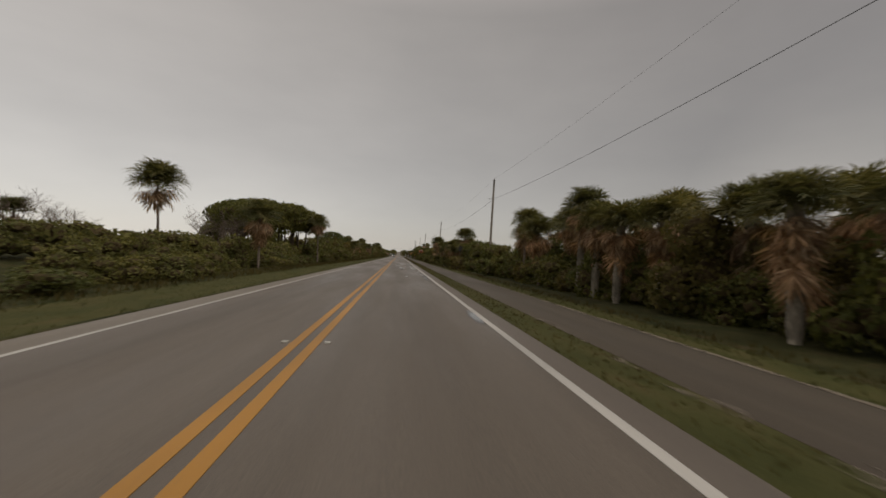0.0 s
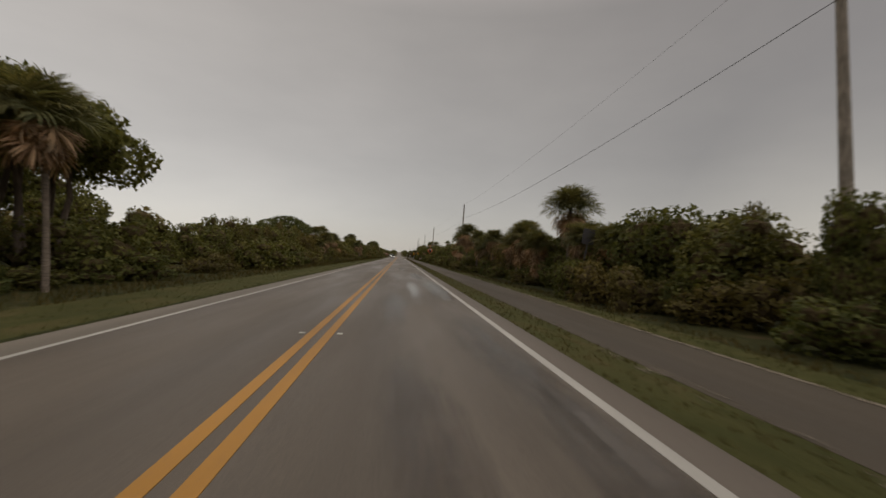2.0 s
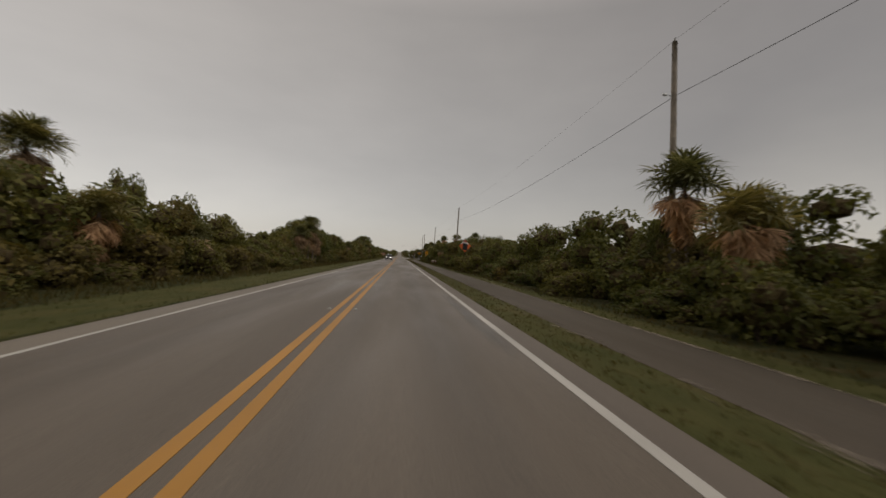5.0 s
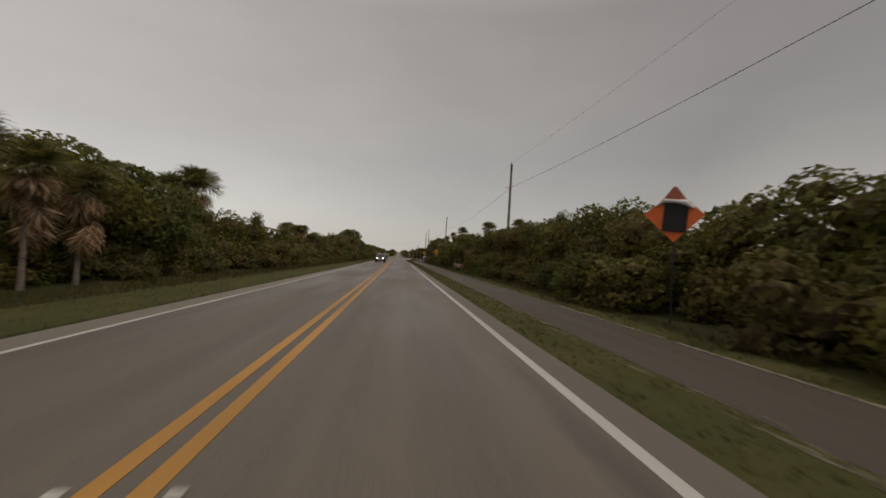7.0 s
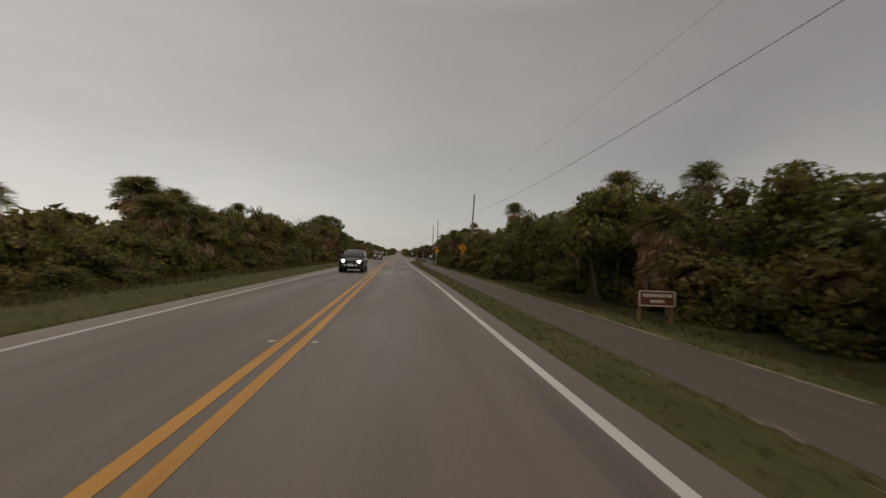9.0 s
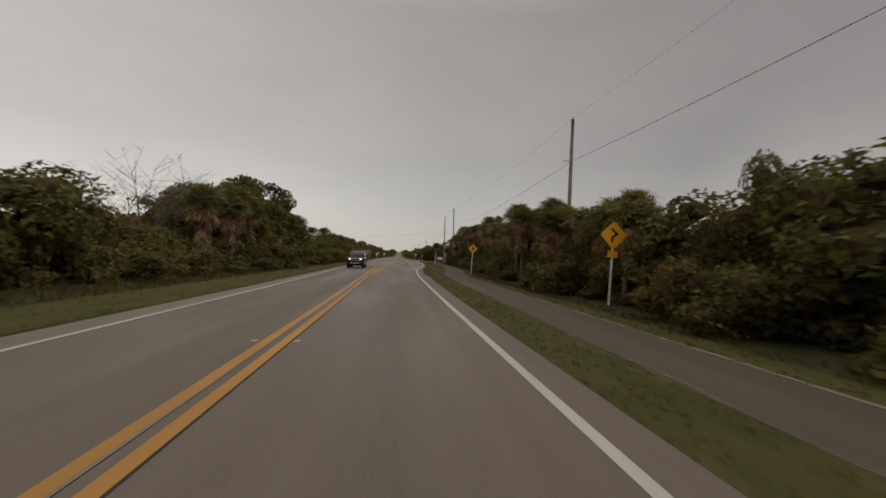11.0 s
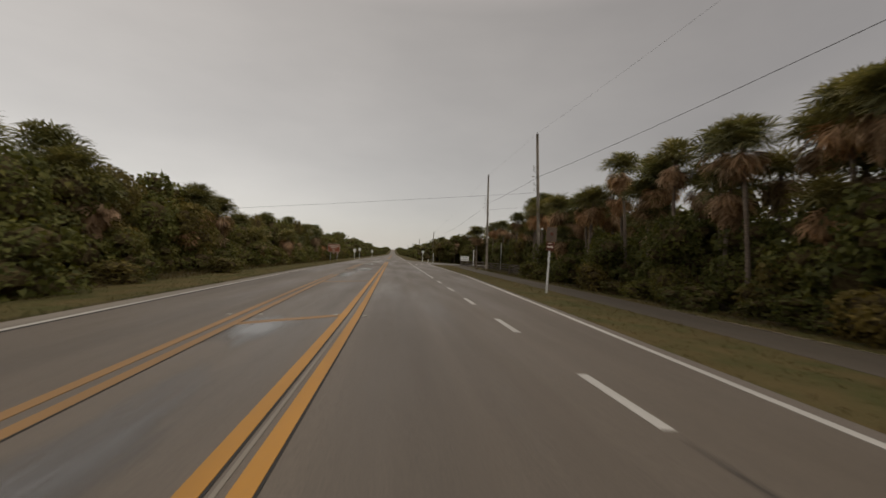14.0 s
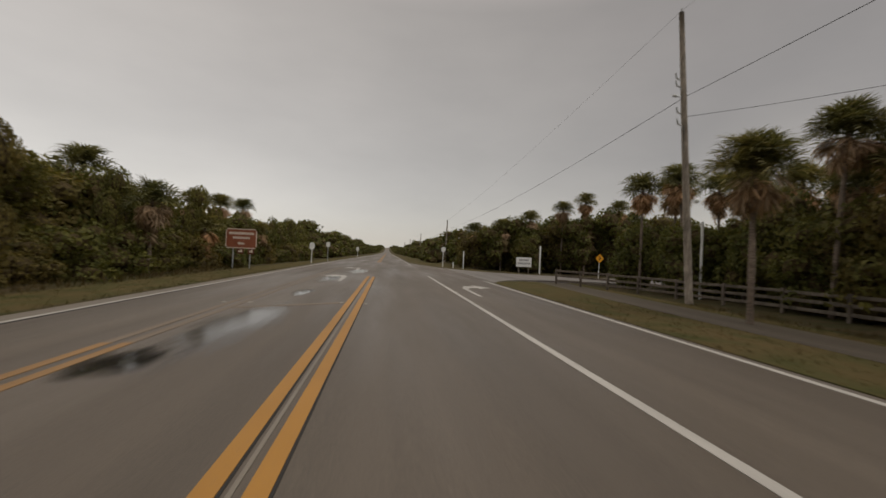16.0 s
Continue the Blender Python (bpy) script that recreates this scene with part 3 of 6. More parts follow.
def foliage(seed, lobes, leaf, density, core=0.62, shape=0.48, droop=0.25):
    """Leaves all over a cluster of round lobes, (centre, radii) each, over a solid inner mass coloured as the shaded
    inside. Returns vertices, triangles and material indices.
    """
    r = np.random.RandomState(seed)
    V, F, I, base = [], [], [], 0
    for c, rad in lobes:
        c, rad = np.array(c, float), np.array(rad, float)
        area = 4 * math.pi * ((rad[0] * rad[1]) ** 1.6 / 3 + (rad[0] * rad[2]) ** 1.6 / 3 + (rad[1] * rad[2]) ** 1.6 / 3) ** (1 / 1.6)
        n = int(area * density)
        d = r.normal(size=(n, 3))
        d /= np.linalg.norm(d, axis=1)[:, None]
        p = c + d * rad * (0.78 + 0.34 * r.random_sample(n) ** 0.7 + 0.13 * lumps(c + d * rad, seed, 0.7))[:, None]
        keep = p[:, 2] > 0.03
        for c2, rad2 in lobes:
            if not np.allclose(c, c2):
                keep &= (((p - c2) / rad2) ** 2).sum(1) > 0.62
        p, d = p[keep], d[keep]
        n = len(p)
        up = d * 0.8 + r.normal(size=(n, 3)) * 0.55 + (0, 0, 0.25)
        a = np.cross(up, r.normal(size=(n, 3)))
        a[:, 2] -= droop
        a /= np.linalg.norm(a, axis=1)[:, None]
        b = np.cross(up, a)
        b /= np.linalg.norm(b, axis=1)[:, None]
        s = (leaf * r.uniform(0.55, 1.35, n))[:, None]
        tri = np.stack([p + b * s * shape - a * s * 0.1, p + a * s, p - b * s * shape - a * s * 0.1], 1).reshape(-1, 3)
        V.append(tri)
        F.append(np.arange(3 * n).reshape(-1, 3) + base)
        I.append(np.zeros(n))
        base += 3 * n
        # solid lump whose colour stands for the shade between the leaves
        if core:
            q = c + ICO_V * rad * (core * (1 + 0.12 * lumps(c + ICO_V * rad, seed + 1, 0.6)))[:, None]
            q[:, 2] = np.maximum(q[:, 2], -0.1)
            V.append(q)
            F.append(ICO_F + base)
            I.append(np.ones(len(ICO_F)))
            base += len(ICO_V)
    return np.concatenate(V), np.concatenate(F), np.concatenate(I)


def shrub_lobes(seed, w, h, n):
    r = np.random.RandomState(seed)
    lobes = []
    for k in range(n):
        z = h * (0.14 + 0.68 * (k / max(n - 1, 1)) ** 0.9)
        spread = w * 0.5 * (1 - 0.45 * (z / h) ** 2) * 0.66
        q = r.uniform(0, 6.28)
        rr = w * r.uniform(0.17, 0.27)
        lobes.append(((math.cos(q) * spread, math.sin(q) * spread, z), (rr * r.uniform(0.9, 1.3), rr * r.uniform(0.9, 1.3), min(rr * r.uniform(0.75, 1.05), h - z + 0.1))))
    lobes.append(((0, 0, h * 0.35), (w * 0.34, w * 0.34, h * 0.40)))
    return lobes


PROTO = {}
for kind, w, h, n, leaf, dens, count in (("low", 2.8, 2.2, 7, 0.145, 46, 4), ("mid", 3.8, 4.6, 11, 0.172, 37, 4), ("tall", 5.2, 7.0, 15, 0.20, 29, 4)):
    PROTO[kind] = []
    for k in range(count):
        data = foliage(100 + 10 * k + len(kind), shrub_lobes(7 * k + len(kind), w, h, n), leaf, dens)
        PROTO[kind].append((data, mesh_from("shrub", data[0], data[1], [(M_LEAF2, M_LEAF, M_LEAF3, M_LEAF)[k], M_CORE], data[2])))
THIN = {(kind, k): foliage(100 + 10 * k + len(kind), shrub_lobes(7 * k + len(kind), w, h, 8), 0.27, 14, 0.74)
        for kind, w, h in (("low", 2.8, 2.2), ("mid", 3.8, 4.6), ("tall", 5.2, 7.0)) for k in range(4)}      # fewer, larger leaves for the back rank
PALE = [mesh_from("shrub", d[0], d[1], [M_SCRUB, M_CORE], d[2]) for d, _ in PROTO["low"]]
SIZE = {"low": (2.8, 2.2), "mid": (3.8, 4.6), "tall": (5.2, 7.0)}

height_l = curve_through([(20, 1.5), (36, 1.7), (45, 2.0), (50, 2.3), (56, 2.4), (86, 2.6), (91, 3.5), (97, 3.8), (102, 4.5), (105, 4.4), (107.5, 2.9), (112, 4.7), (117, 4.6), (124, 4.8), (133, 4.7), (147, 4.9), (161, 5.1),
                          (170, 4.6), (178, 3.0), (187, 3.1), (192, 3.6), (199, 4.8), (212, 4.6), (219, 5.1), (223, 4.7), (228, 4.7), (234, 4.4), (237, 3.2), (241, 2.5), (250, 2.5), (256, 3.4), (265, 4.9), (270, 5.5), (282, 5.6), (290, 4.8), (297, 3.4), (304, 3.2), (308, 4.8),
                          (316, 5.8), (331, 5.4), (336, 4.9), (345, 4.7), (352, 4.7), (357, 5.8), (370, 5.9), (376, 5.9), (383, 4.6), (392, 5.6), (398, 5.3), (402, 5.7), (405, 6.4), (409, 6.5), (411, 5.9), (414, 6.2), (418, 6.6), (423, 5.6), (460, 5.8), (520, 6.5), (900, 7)])
height_r = curve_through([(20, 4.0), (28, 4.2), (40, 4.9), (49, 5.2), (57, 4.7), (64, 3.3), (73, 4.0), (84, 4.6), (92, 4.7), (98, 4.6), (101, 4.7), (105, 3.9), (111, 3.5), (117, 5.3), (127, 5.0), (140, 4.5), (158, 4.6),
                          (172, 4.6), (180, 4.3), (184, 4.0), (188, 4.6), (191, 5.1), (194, 5.3), (197, 4.4), (204, 4.9), (213, 5.4), (217, 5.7), (222, 5.6), (229, 5.2), (233, 5.4), (236, 5.5), (239, 5.6), (242, 5.7), (245, 5.5), (252, 5.8), (262, 6.0), (280, 5.8), (297, 5.1), (303, 5.6), (309, 6.4), (315, 6.6), (319, 5.3), (323, 5.3), (326, 5.6), (332, 6.0), (337, 6.5), (341, 7.0),
                          (350, 7.4), (357, 7.3), (370, 6.5), (379, 5.6), (388, 6.0), (400, 5.0), (440, 6.0), (520, 7.2), (900, 7.5)])
R = np.random.RandomState(5)
bm = bmesh.new()
for k in range(6):
    q = k * 1.05
    tube(bm, [(0.1 * math.cos(q), 0.1 * math.sin(q), -0.1), (0.4 * math.cos(q), 0.4 * math.sin(q), 0.7), (0.8 * math.cos(q + 0.3), 0.8 * math.sin(q + 0.3), 1.5)], [0.05, 0.035, 0.015], 4, False)
STEMS = bpy.data.meshes.new("woody_base")
bm.to_mesh(STEMS)
bm.free()
STEMS.materials.append(M_BARK)


def palm_share(side, y):
    """How tall the middle growth stands where palms rise above it, as a share of the outline."""
    if side > 0:
        return float(np.interp(y, [20, 24, 54, 60, 86, 92, 150, 156, 297, 303, 315, 319, 326, 330, 384, 400], [0.72, 0.72, 0.72, 1, 1, 0.95, 0.9, 1, 1, 0.68, 0.68, 1, 0.9, 0.66, 0.66, 0.85]))
    return float(np.interp(y, [195, 200, 215, 222, 335, 345, 450, 460], [1, 0.8, 0.8, 1, 1, 0.86, 0.86, 1]))


def pick(h):
    return "low" if h < 3.0 else "mid" if h < 5.6 else "tall"


def placed(side, x, y, h, spread=1.0):
    """Where and how a bush of height h stands: its prototype, pose and scale."""
    kind = pick(h)
    w0, h0 = SIZE[kind]
    k = R.randint(4)
    sz = h / h0
    sx = spread * R.uniform(0.85, 1.15) * max(0.8, min(1.25, sz))
    return kind, k, Matrix.Translation((x, y, ground_z(x, y) - 0.08)) @ Matrix.Rotation(R.uniform(0, 6.28), 4, "Z") @ Matrix.Diagonal((sx, sx, sz, 1))


def clear(x, y):
    """Whether nothing may grow here: the side road, the corner lawn and the trail."""
    if x > 0:
        if any(abs(y - p) < 1.7 for p in (75.4, 228.6, 307.2)) and x < 13.4:
            return True
        if 386 < y < 440 and x < 20 + 0.12 * (y - 386):
            return True
        if 412 < y < 439:
            return True
        if x < trail_a(y) + TRAIL_W + 1.7:
            return True
    return False


SKIRTS_R = (242.8, 244.5, 86.2, 89.0, 91.5, 93.2, 95.5, 97.4, 99.4, 100.8, 102.8, 104.4, 106.4, 115.3, 120.4, 128.3, 140.8, 152, 296.6, 304.4, 308.6, 310.6, 312.9, 315.5)
SUNK = [(1 if k % 2 else -1, 60 + 5.2 * k + R.uniform(-3, 3)) for k in range(74)]
SUNK = [(s, y) for s, y in SUNK if (s > 0 and (108 < y < 158 or 243 < y < 262 or 288 < y < 322 or 345 < y < 384)) or (s < 0 and (128 < y < 172 or 188 < y < 206 or 252 < y < 276 or 304 < y < 450))]      # palms half sunk in the scrub: side, y
SKIRTS_L = (53.6, 55.4, 57.0, 138.9, 147.8, 189.9, 191.5, 194.2, 196.8, 199.4, 255.6, 257.6, 259.8, 304.4, 307.4, 309.6, 312.6, 375.2, 378.6, 330.6, 363.4, 389.2)
SKIRTS_R += tuple(y for s, y in SUNK if s > 0)
SKIRTS_L += tuple(y for s, y in SUNK if s < 0)
# front row: single shrubs along both edges of the scrub
for side, hf, front in ((-1, height_l, 10.3), (1, height_r, 10.75)):
    y = 24.0
    while y < 455:
        wig = R.uniform(-0.4, 0.8)
        x = side * (front + wig + (0.5 if side < 0 and y > 384 else -0.7 if side < 0 and y > 300 else 0) + max(0, trail_a(y) - 6.2 if side > 0 else 0) * 0.85)
        dune = side < 0 and y < 90
        h = min(hf(y), 4.2) * (R.uniform(0.42, 0.80) if dune else R.uniform(0.26, 0.62))
        if not dune:
            x += side * 0.35
        for sy in (194.3, 240.6, 293.0, 322.5):
            if side > 0 and sy - 4.5 < y < sy + 1.6:
                h, x = min(h, 1.5), x + 1.3
        if side < 0 and 402 < y < 423.5:      # a clearing round the park sign
            h, x = min(h, 1.5), x - 1.5
        if side < 0 and 48 < y < 57:
            x -= 1.3
        if side > 0 and y < 58:
            x += 1.4
        if (side > 0 and y < 58) or (side < 0 and 56 < y < 90):
            h, x = min(h, R.uniform(0.7, 1.4) + (0.6 if side > 0 else 0)), x + side * 0.9
        if any(abs(y - p) < 1.6 for p in (SKIRTS_R if side > 0 else SKIRTS_L)):
            h, x = min(h, R.uniform(0.8, 1.3)), x + (0.7 if side > 0 else -0.3)
        if not clear(x, y) and (dune or R.uniform() < 0.72):
            kind, k, m = placed(side, x, y, max(0.7, h), 1.12)
            s = empty("shrub", m, "dense green broad-leaved coastal shrub at the edge of the scrub", "shrub", "shrubs along the verge")
            new("foliage", PALE[k] if kind == "low" and side < 0 and y < 76 else PROTO[kind][k][1]).parent = s
            new("woody_base", STEMS).parent = s
        y += R.uniform(2.1, 3.1)


def outer(v, f, i, m, side, low):
    """The faces of a bush that lie on its outside in a mass: towards the road or above its neighbours."""
    a = np.array(m)
    w = v @ a[:3, :3].T + a[:3, 3]
    c = w[f].mean(1) - a[:3, 3]
    wide, tall = np.abs(c[:, 0]).max(), c[:, 2].max()
    keep = (c[:, 2] > low * tall) & ((-side * c[:, 0] > -0.12 * wide) | (c[:, 2] > 0.86 * tall)) | ((i == 1) & (-side * c[:, 0] > -0.3 * wide))
    f, i = f[keep], i[keep]
    used, back = np.unique(f, return_inverse=True)
    return w[used], back.reshape(-1, 3), i


def thicket(name, rows, label, low=0.36, leaf=None):
    """Many bushes grown together, as one mass."""
    V, F, I, base = [], [], [], 0
    for kind, k, m, *own in rows:
        data = THIN[kind, k] if own and (own[0] == 0.44 or len(own) > 1) else PROTO[kind][k][0]
        v, f, i = outer(*data, m, 1 if m[0][3] > 0 else -1, own[0] if own else low)
        V.append(v)
        F.append(f + base)
        I.append(np.where(i == 0, 4 if m[0][3] < 0 and m[1][3] < 76 else (2, 0, 3, 0)[k], 1))
        base += len(v)
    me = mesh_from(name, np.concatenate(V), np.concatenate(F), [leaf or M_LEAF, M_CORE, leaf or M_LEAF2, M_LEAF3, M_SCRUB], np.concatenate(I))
    return tagged(new(name, me), label, "thicket", kind="stuff")


for side, hf, mid, back in ((-1, height_l, 13.6, 18.5), (1, height_r, 14.6, 19.0)):
    rows = []
    y = 22.0
    while y < 470:
        x = side * (mid + R.uniform(-0.8, 0.8) + (2.0 if side < 0 and 404 < y < 425 else 0.8 if side < 0 and y > 380 else 0) + max(0, trail_a(y) - 6.2 if side > 0 else 0) * 0.6)
        if not clear(x, y):
            rows.append(placed(side, x, y, hf(y) * palm_share(side, y) * ((0.97 if side < 0 else 1.0) * R.uniform(0.92, 1.1) + (0.12 if R.uniform() < 0.12 else 0)), 1.1) + (0.24,))
        y += R.uniform(2.9, 4.0)
    for x, y, h in ((14.8, 226.3, 6.0), (14.7, 229.4, 5.8), (14.6, 78.5, 3.9), (14.6, 82.0, 4.1)) if side > 0 else ():
        rows.append(placed(side, x, y, h, 1.1) + (0.06,))
    y = 30.0
    while y < 470:
        x = side * (back + R.uniform(-1.5, 2.0))
        if not clear(x, y):
            rows.append(placed(side, x, y, hf(y) * (0.7 + 0.3 * palm_share(side, y)) * R.uniform(0.9, 1.12), 1.25) + ((0.1, "far") if side > 0 and y > 300 else (0.44,)))
        y += R.uniform(5.0, 7.0)
    y = 24.0
    while y < 470:          # slender saplings that stick out above the rest
        x = side * (mid + R.uniform(-1.2, 0.6) + max(0, trail_a(y) - 6.2 if side > 0 else 0) * 0.6)
        if not clear(x, y) and not (side < 0 and 56 < y < 90 or side > 0 and 194.5 < y < 202):
            kind, k, m = placed(side, x, y, hf(y) * palm_share(side, y) * R.uniform(1.04, 1.2))
            rows.append((kind, k, m @ Matrix.Diagonal((0.42, 0.42, 1, 1)), 0.3))
        y += R.uniform(5.0, 11.0)
    y = 96.0 if side < 0 else 24.0
    while y < 440:          # low growth filling the shade under the crowns
        x = side * (mid - 1.3 + R.uniform(-0.5, 0.5) + max(0, trail_a(y) - 6.2 if side > 0 else 0) * 0.75)
        if not clear(x, y):
            rows.append(placed(side, x, y, R.uniform(1.5, 2.6), 1.1) + (0.0,))
        y += R.uniform(2.0, 3.2)
    thicket("thicket", rows, "dense mixed coastal scrub of sea grape and shrubs")

# corner by the side road: scrub behind the fence, and low growth over the dune
rows = []
for k in range(20):
    x, y = R.uniform(21.2, 28), R.uniform(386, 402)
    rows.append(placed(1, x, y, R.uniform(6.2, 8.6), 0.9) + (0.12,))
for k in range(18):
    x, y = R.uniform(19.8, 24.5), R.uniform(399, 411.5)
    rows.append(placed(1, x, y, R.uniform(4.2, 5.6), 0.9) + (0.12,))
for k in range(22):
    x, y = R.uniform(22, 30), R.uniform(388, 412)
    rows.append(placed(1, x, y, R.uniform(2.2, 3.8), 1.1))
for k in range(12):
    x, y = R.uniform(19.2, 24), R.uniform(411, 418.5)
    rows.append(placed(1, x, y, R.uniform(3.6, 5.4), 0.9))
for k in range(44):
    x, y = R.uniform(23.5, 40), R.uniform(388, 419)
    rows.append(placed(1, x, y, R.uniform(6.0, 8.6) if y < 402 else R.uniform(5.0, 6.6)) + (0.05, "far"))
for k in range(80):
    x, y = R.uniform(12.5, 60), R.uniform(441, 456)
    rows.append(placed(1, x, y, R.uniform(4.5, 6.5) + min(2.5, max(0, x - 14) * 0.2)) + (0.05, "far"))
for k in range(40):
    x, y = R.uniform(38, 95), R.uniform(404, 419) if k % 2 else R.uniform(436, 450)
    rows.append(placed(1, x, y, R.uniform(5.0, 7.5), 1.2) + (0.05, "far"))
thicket("thicket", rows, "shaded scrub behind the fence and beyond the side road", 0.05)
rows = []
for k in range(110):
    x, y = -R.uniform(12.5, 62), R.uniform(28, 62) if k % 3 else R.uniform(60, 135)
    rows.append(placed(-1, x, y, R.uniform(0.9, 2.1) if y < 90 else R.uniform(1.5, 3.5), 1.3))
thicket("thicket", rows, "pale low scrub covering a dune behind the verge", 0.2, M_SCRUB)

# the scrub goes on inland and towards the sea
back_rows = []
for side, hf in ((-1, height_l), (1, height_r)):
    y = 20.0
    while y < 470:
        for x in (24, 31, 39, 48, 58, 69):
            px, py = side * (x + R.uniform(-2.5, 2.5)), y + R.uniform(-3, 3)
            if side < 0 and py < 96 or side > 0 and 384 < py < 446:
                continue
            back_rows.append(placed(side, px, py, hf(py) * R.uniform(0.6, 0.95), 1.7))
        y += 9.0
# far woods on both sides, up to the horizon
rows = []
for side in (-1, 1):
    y = 470.0
    while y < 1750:
        for x in (11.5, 17) if y < 800 else (12, 20):
            h = R.uniform(5.5, 8.5) if x > 12 else R.uniform(2.5, 5.0)
            rows.append(placed(side, side * (x + R.uniform(-1, 1)), y + R.uniform(-2, 2), h, 1.3 if y < 800 else 1.9))
        y += 5.5 if y < 640 else 9 if y < 900 else 16
LOW = {}
for kind, protos in PROTO.items():      # thinner leaves for what stays far off
    for k, (data, _) in enumerate(protos):
        LOW[kind, k] = foliage(100 + 10 * k + len(kind), shrub_lobes(7 * k + len(kind), *SIZE[kind], 5), 0.5, 4.5, 0.88)
V, F, I, base = [], [], [], 0
for kind, k, m in rows:
    v, f, i = outer(*LOW[kind, k], m, 1 if m[0][3] > 0 else -1, 0.1)
    V.append(v)
    F.append(f + base)
    I.append(i)
    base += len(v)
V2, F2, I2, base = [], [], [], 0
for kind, k, m in back_rows:
    v, f, i = outer(*LOW[kind, k], m, 1 if m[0][3] > 0 else -1, 0.25)
    V2.append(v)
    F2.append(f + base)
    I2.append(i)
    base += len(v)
tagged(new("scrub", mesh_from("scrub", np.concatenate(V2), np.concatenate(F2), [M_LEAF, M_CORE], np.concatenate(I2))), "low coastal scrub reaching back from the road", "scrub", kind="stuff")
tagged(new("far_woods", mesh_from("far_woods", np.concatenate(V), np.concatenate(F), [M_LEAF, M_CORE], np.concatenate(I))), "distant dark green scrub and palms lining the road", "woods", kind="stuff")


# ---- cabbage palms ----
def frond_mesh(seed, dead=False, fine=True):
    """A fan leaf on its stalk, growing along +x from the origin: folded segments along an arching rib, drooping at the tips."""
    r = np.random.RandomState(seed)
    bm = bmesh.new()
    stalk = 0.55 if dead else 0.68
    if fine:
        tube(bm, [(0, 0, 0), (stalk * 0.5, 0, 0.05), (stalk, 0, 0.0)], [0.028, 0.02, 0.014], 4, False)
    else:
        tube(bm, [(0, 0, 0), (stalk, 0, 0.0)], [0.028, 0.016], 3, False)
    m = (7 if fine else 5) if dead else (13 if fine else 8)
    bend, rib = (0.5, 0.40) if dead else (1.15, 0.58)
    fold, sag, open_out = (-0.15, 0.5, 62) if dead else (0.34, 0.50, 132)
    w = (0.034 if fine else 0.056) if dead else (0.028 if fine else 0.048)
    at_rib, p = [], Vector((stalk - 0.04, 0, 0))
    for k in range(m):
        a = 0.12 - bend * k / m
        at_rib.append((p.copy(), a))
        p += Vector((math.cos(a), 0, math.sin(a))) * rib / m
    for k, (p, a) in enumerate(at_rib):
        run, up = Vector((math.cos(a), 0, math.sin(a))), Vector((-math.sin(a), 0, math.cos(a)))
        for side in (-1, 1):
            phi = radians(open_out * (1 - (k + 0.5) / m) ** 0.9 + 5 + r.uniform(-5, 5))
            long = (0.66 + 0.24 * math.sin(math.pi * (0.15 + 0.7 * k / m))) * r.uniform(0.86, 1.1)
            d = (run * math.cos(phi) + Vector((0, side * math.sin(phi), 0)) + up * (fold + r.uniform(-0.08, 0.08))).normalized()
            q = d.cross(up + d * 0.2).normalized() * w
            e = (d - up * (sag + r.uniform(-0.2, 0.35))).normalized()
            a1 = p + d * long * 0.5
            if fine:
                a2 = a1 + (d + e).normalized() * long * 0.28
                rows = [(p, 0.35), (a1, 1.0), (a2, 0.8)]
                tip = a2 + e * long * 0.3
            else:
                rows = [(p, 0.4), (a1 + (d + e).normalized() * long * 0.1, 1.0)]
                tip = rows[-1][0] + e * long * 0.46
            vs = [(bm.verts.new(c - q * f), bm.verts.new(c + q * f)) for c, f in rows]
            for (u, v), (x, y) in zip(vs, vs[1:]):
                bm.faces.new((u, v, y, x))
            bm.faces.new((vs[-1][0], vs[-1][1], bm.verts.new(tip)))
    me = bpy.data.meshes.new("dead_frond" if dead else "frond")
    bm.to_mesh(me)
    bm.free()
    me.materials.append(M_DEAD if dead else M_FROND)
    return me


FRONDS = [frond_mesh(k) for k in range(4)]
DEADS = [frond_mesh(20 + k, True) for k in range(3)]


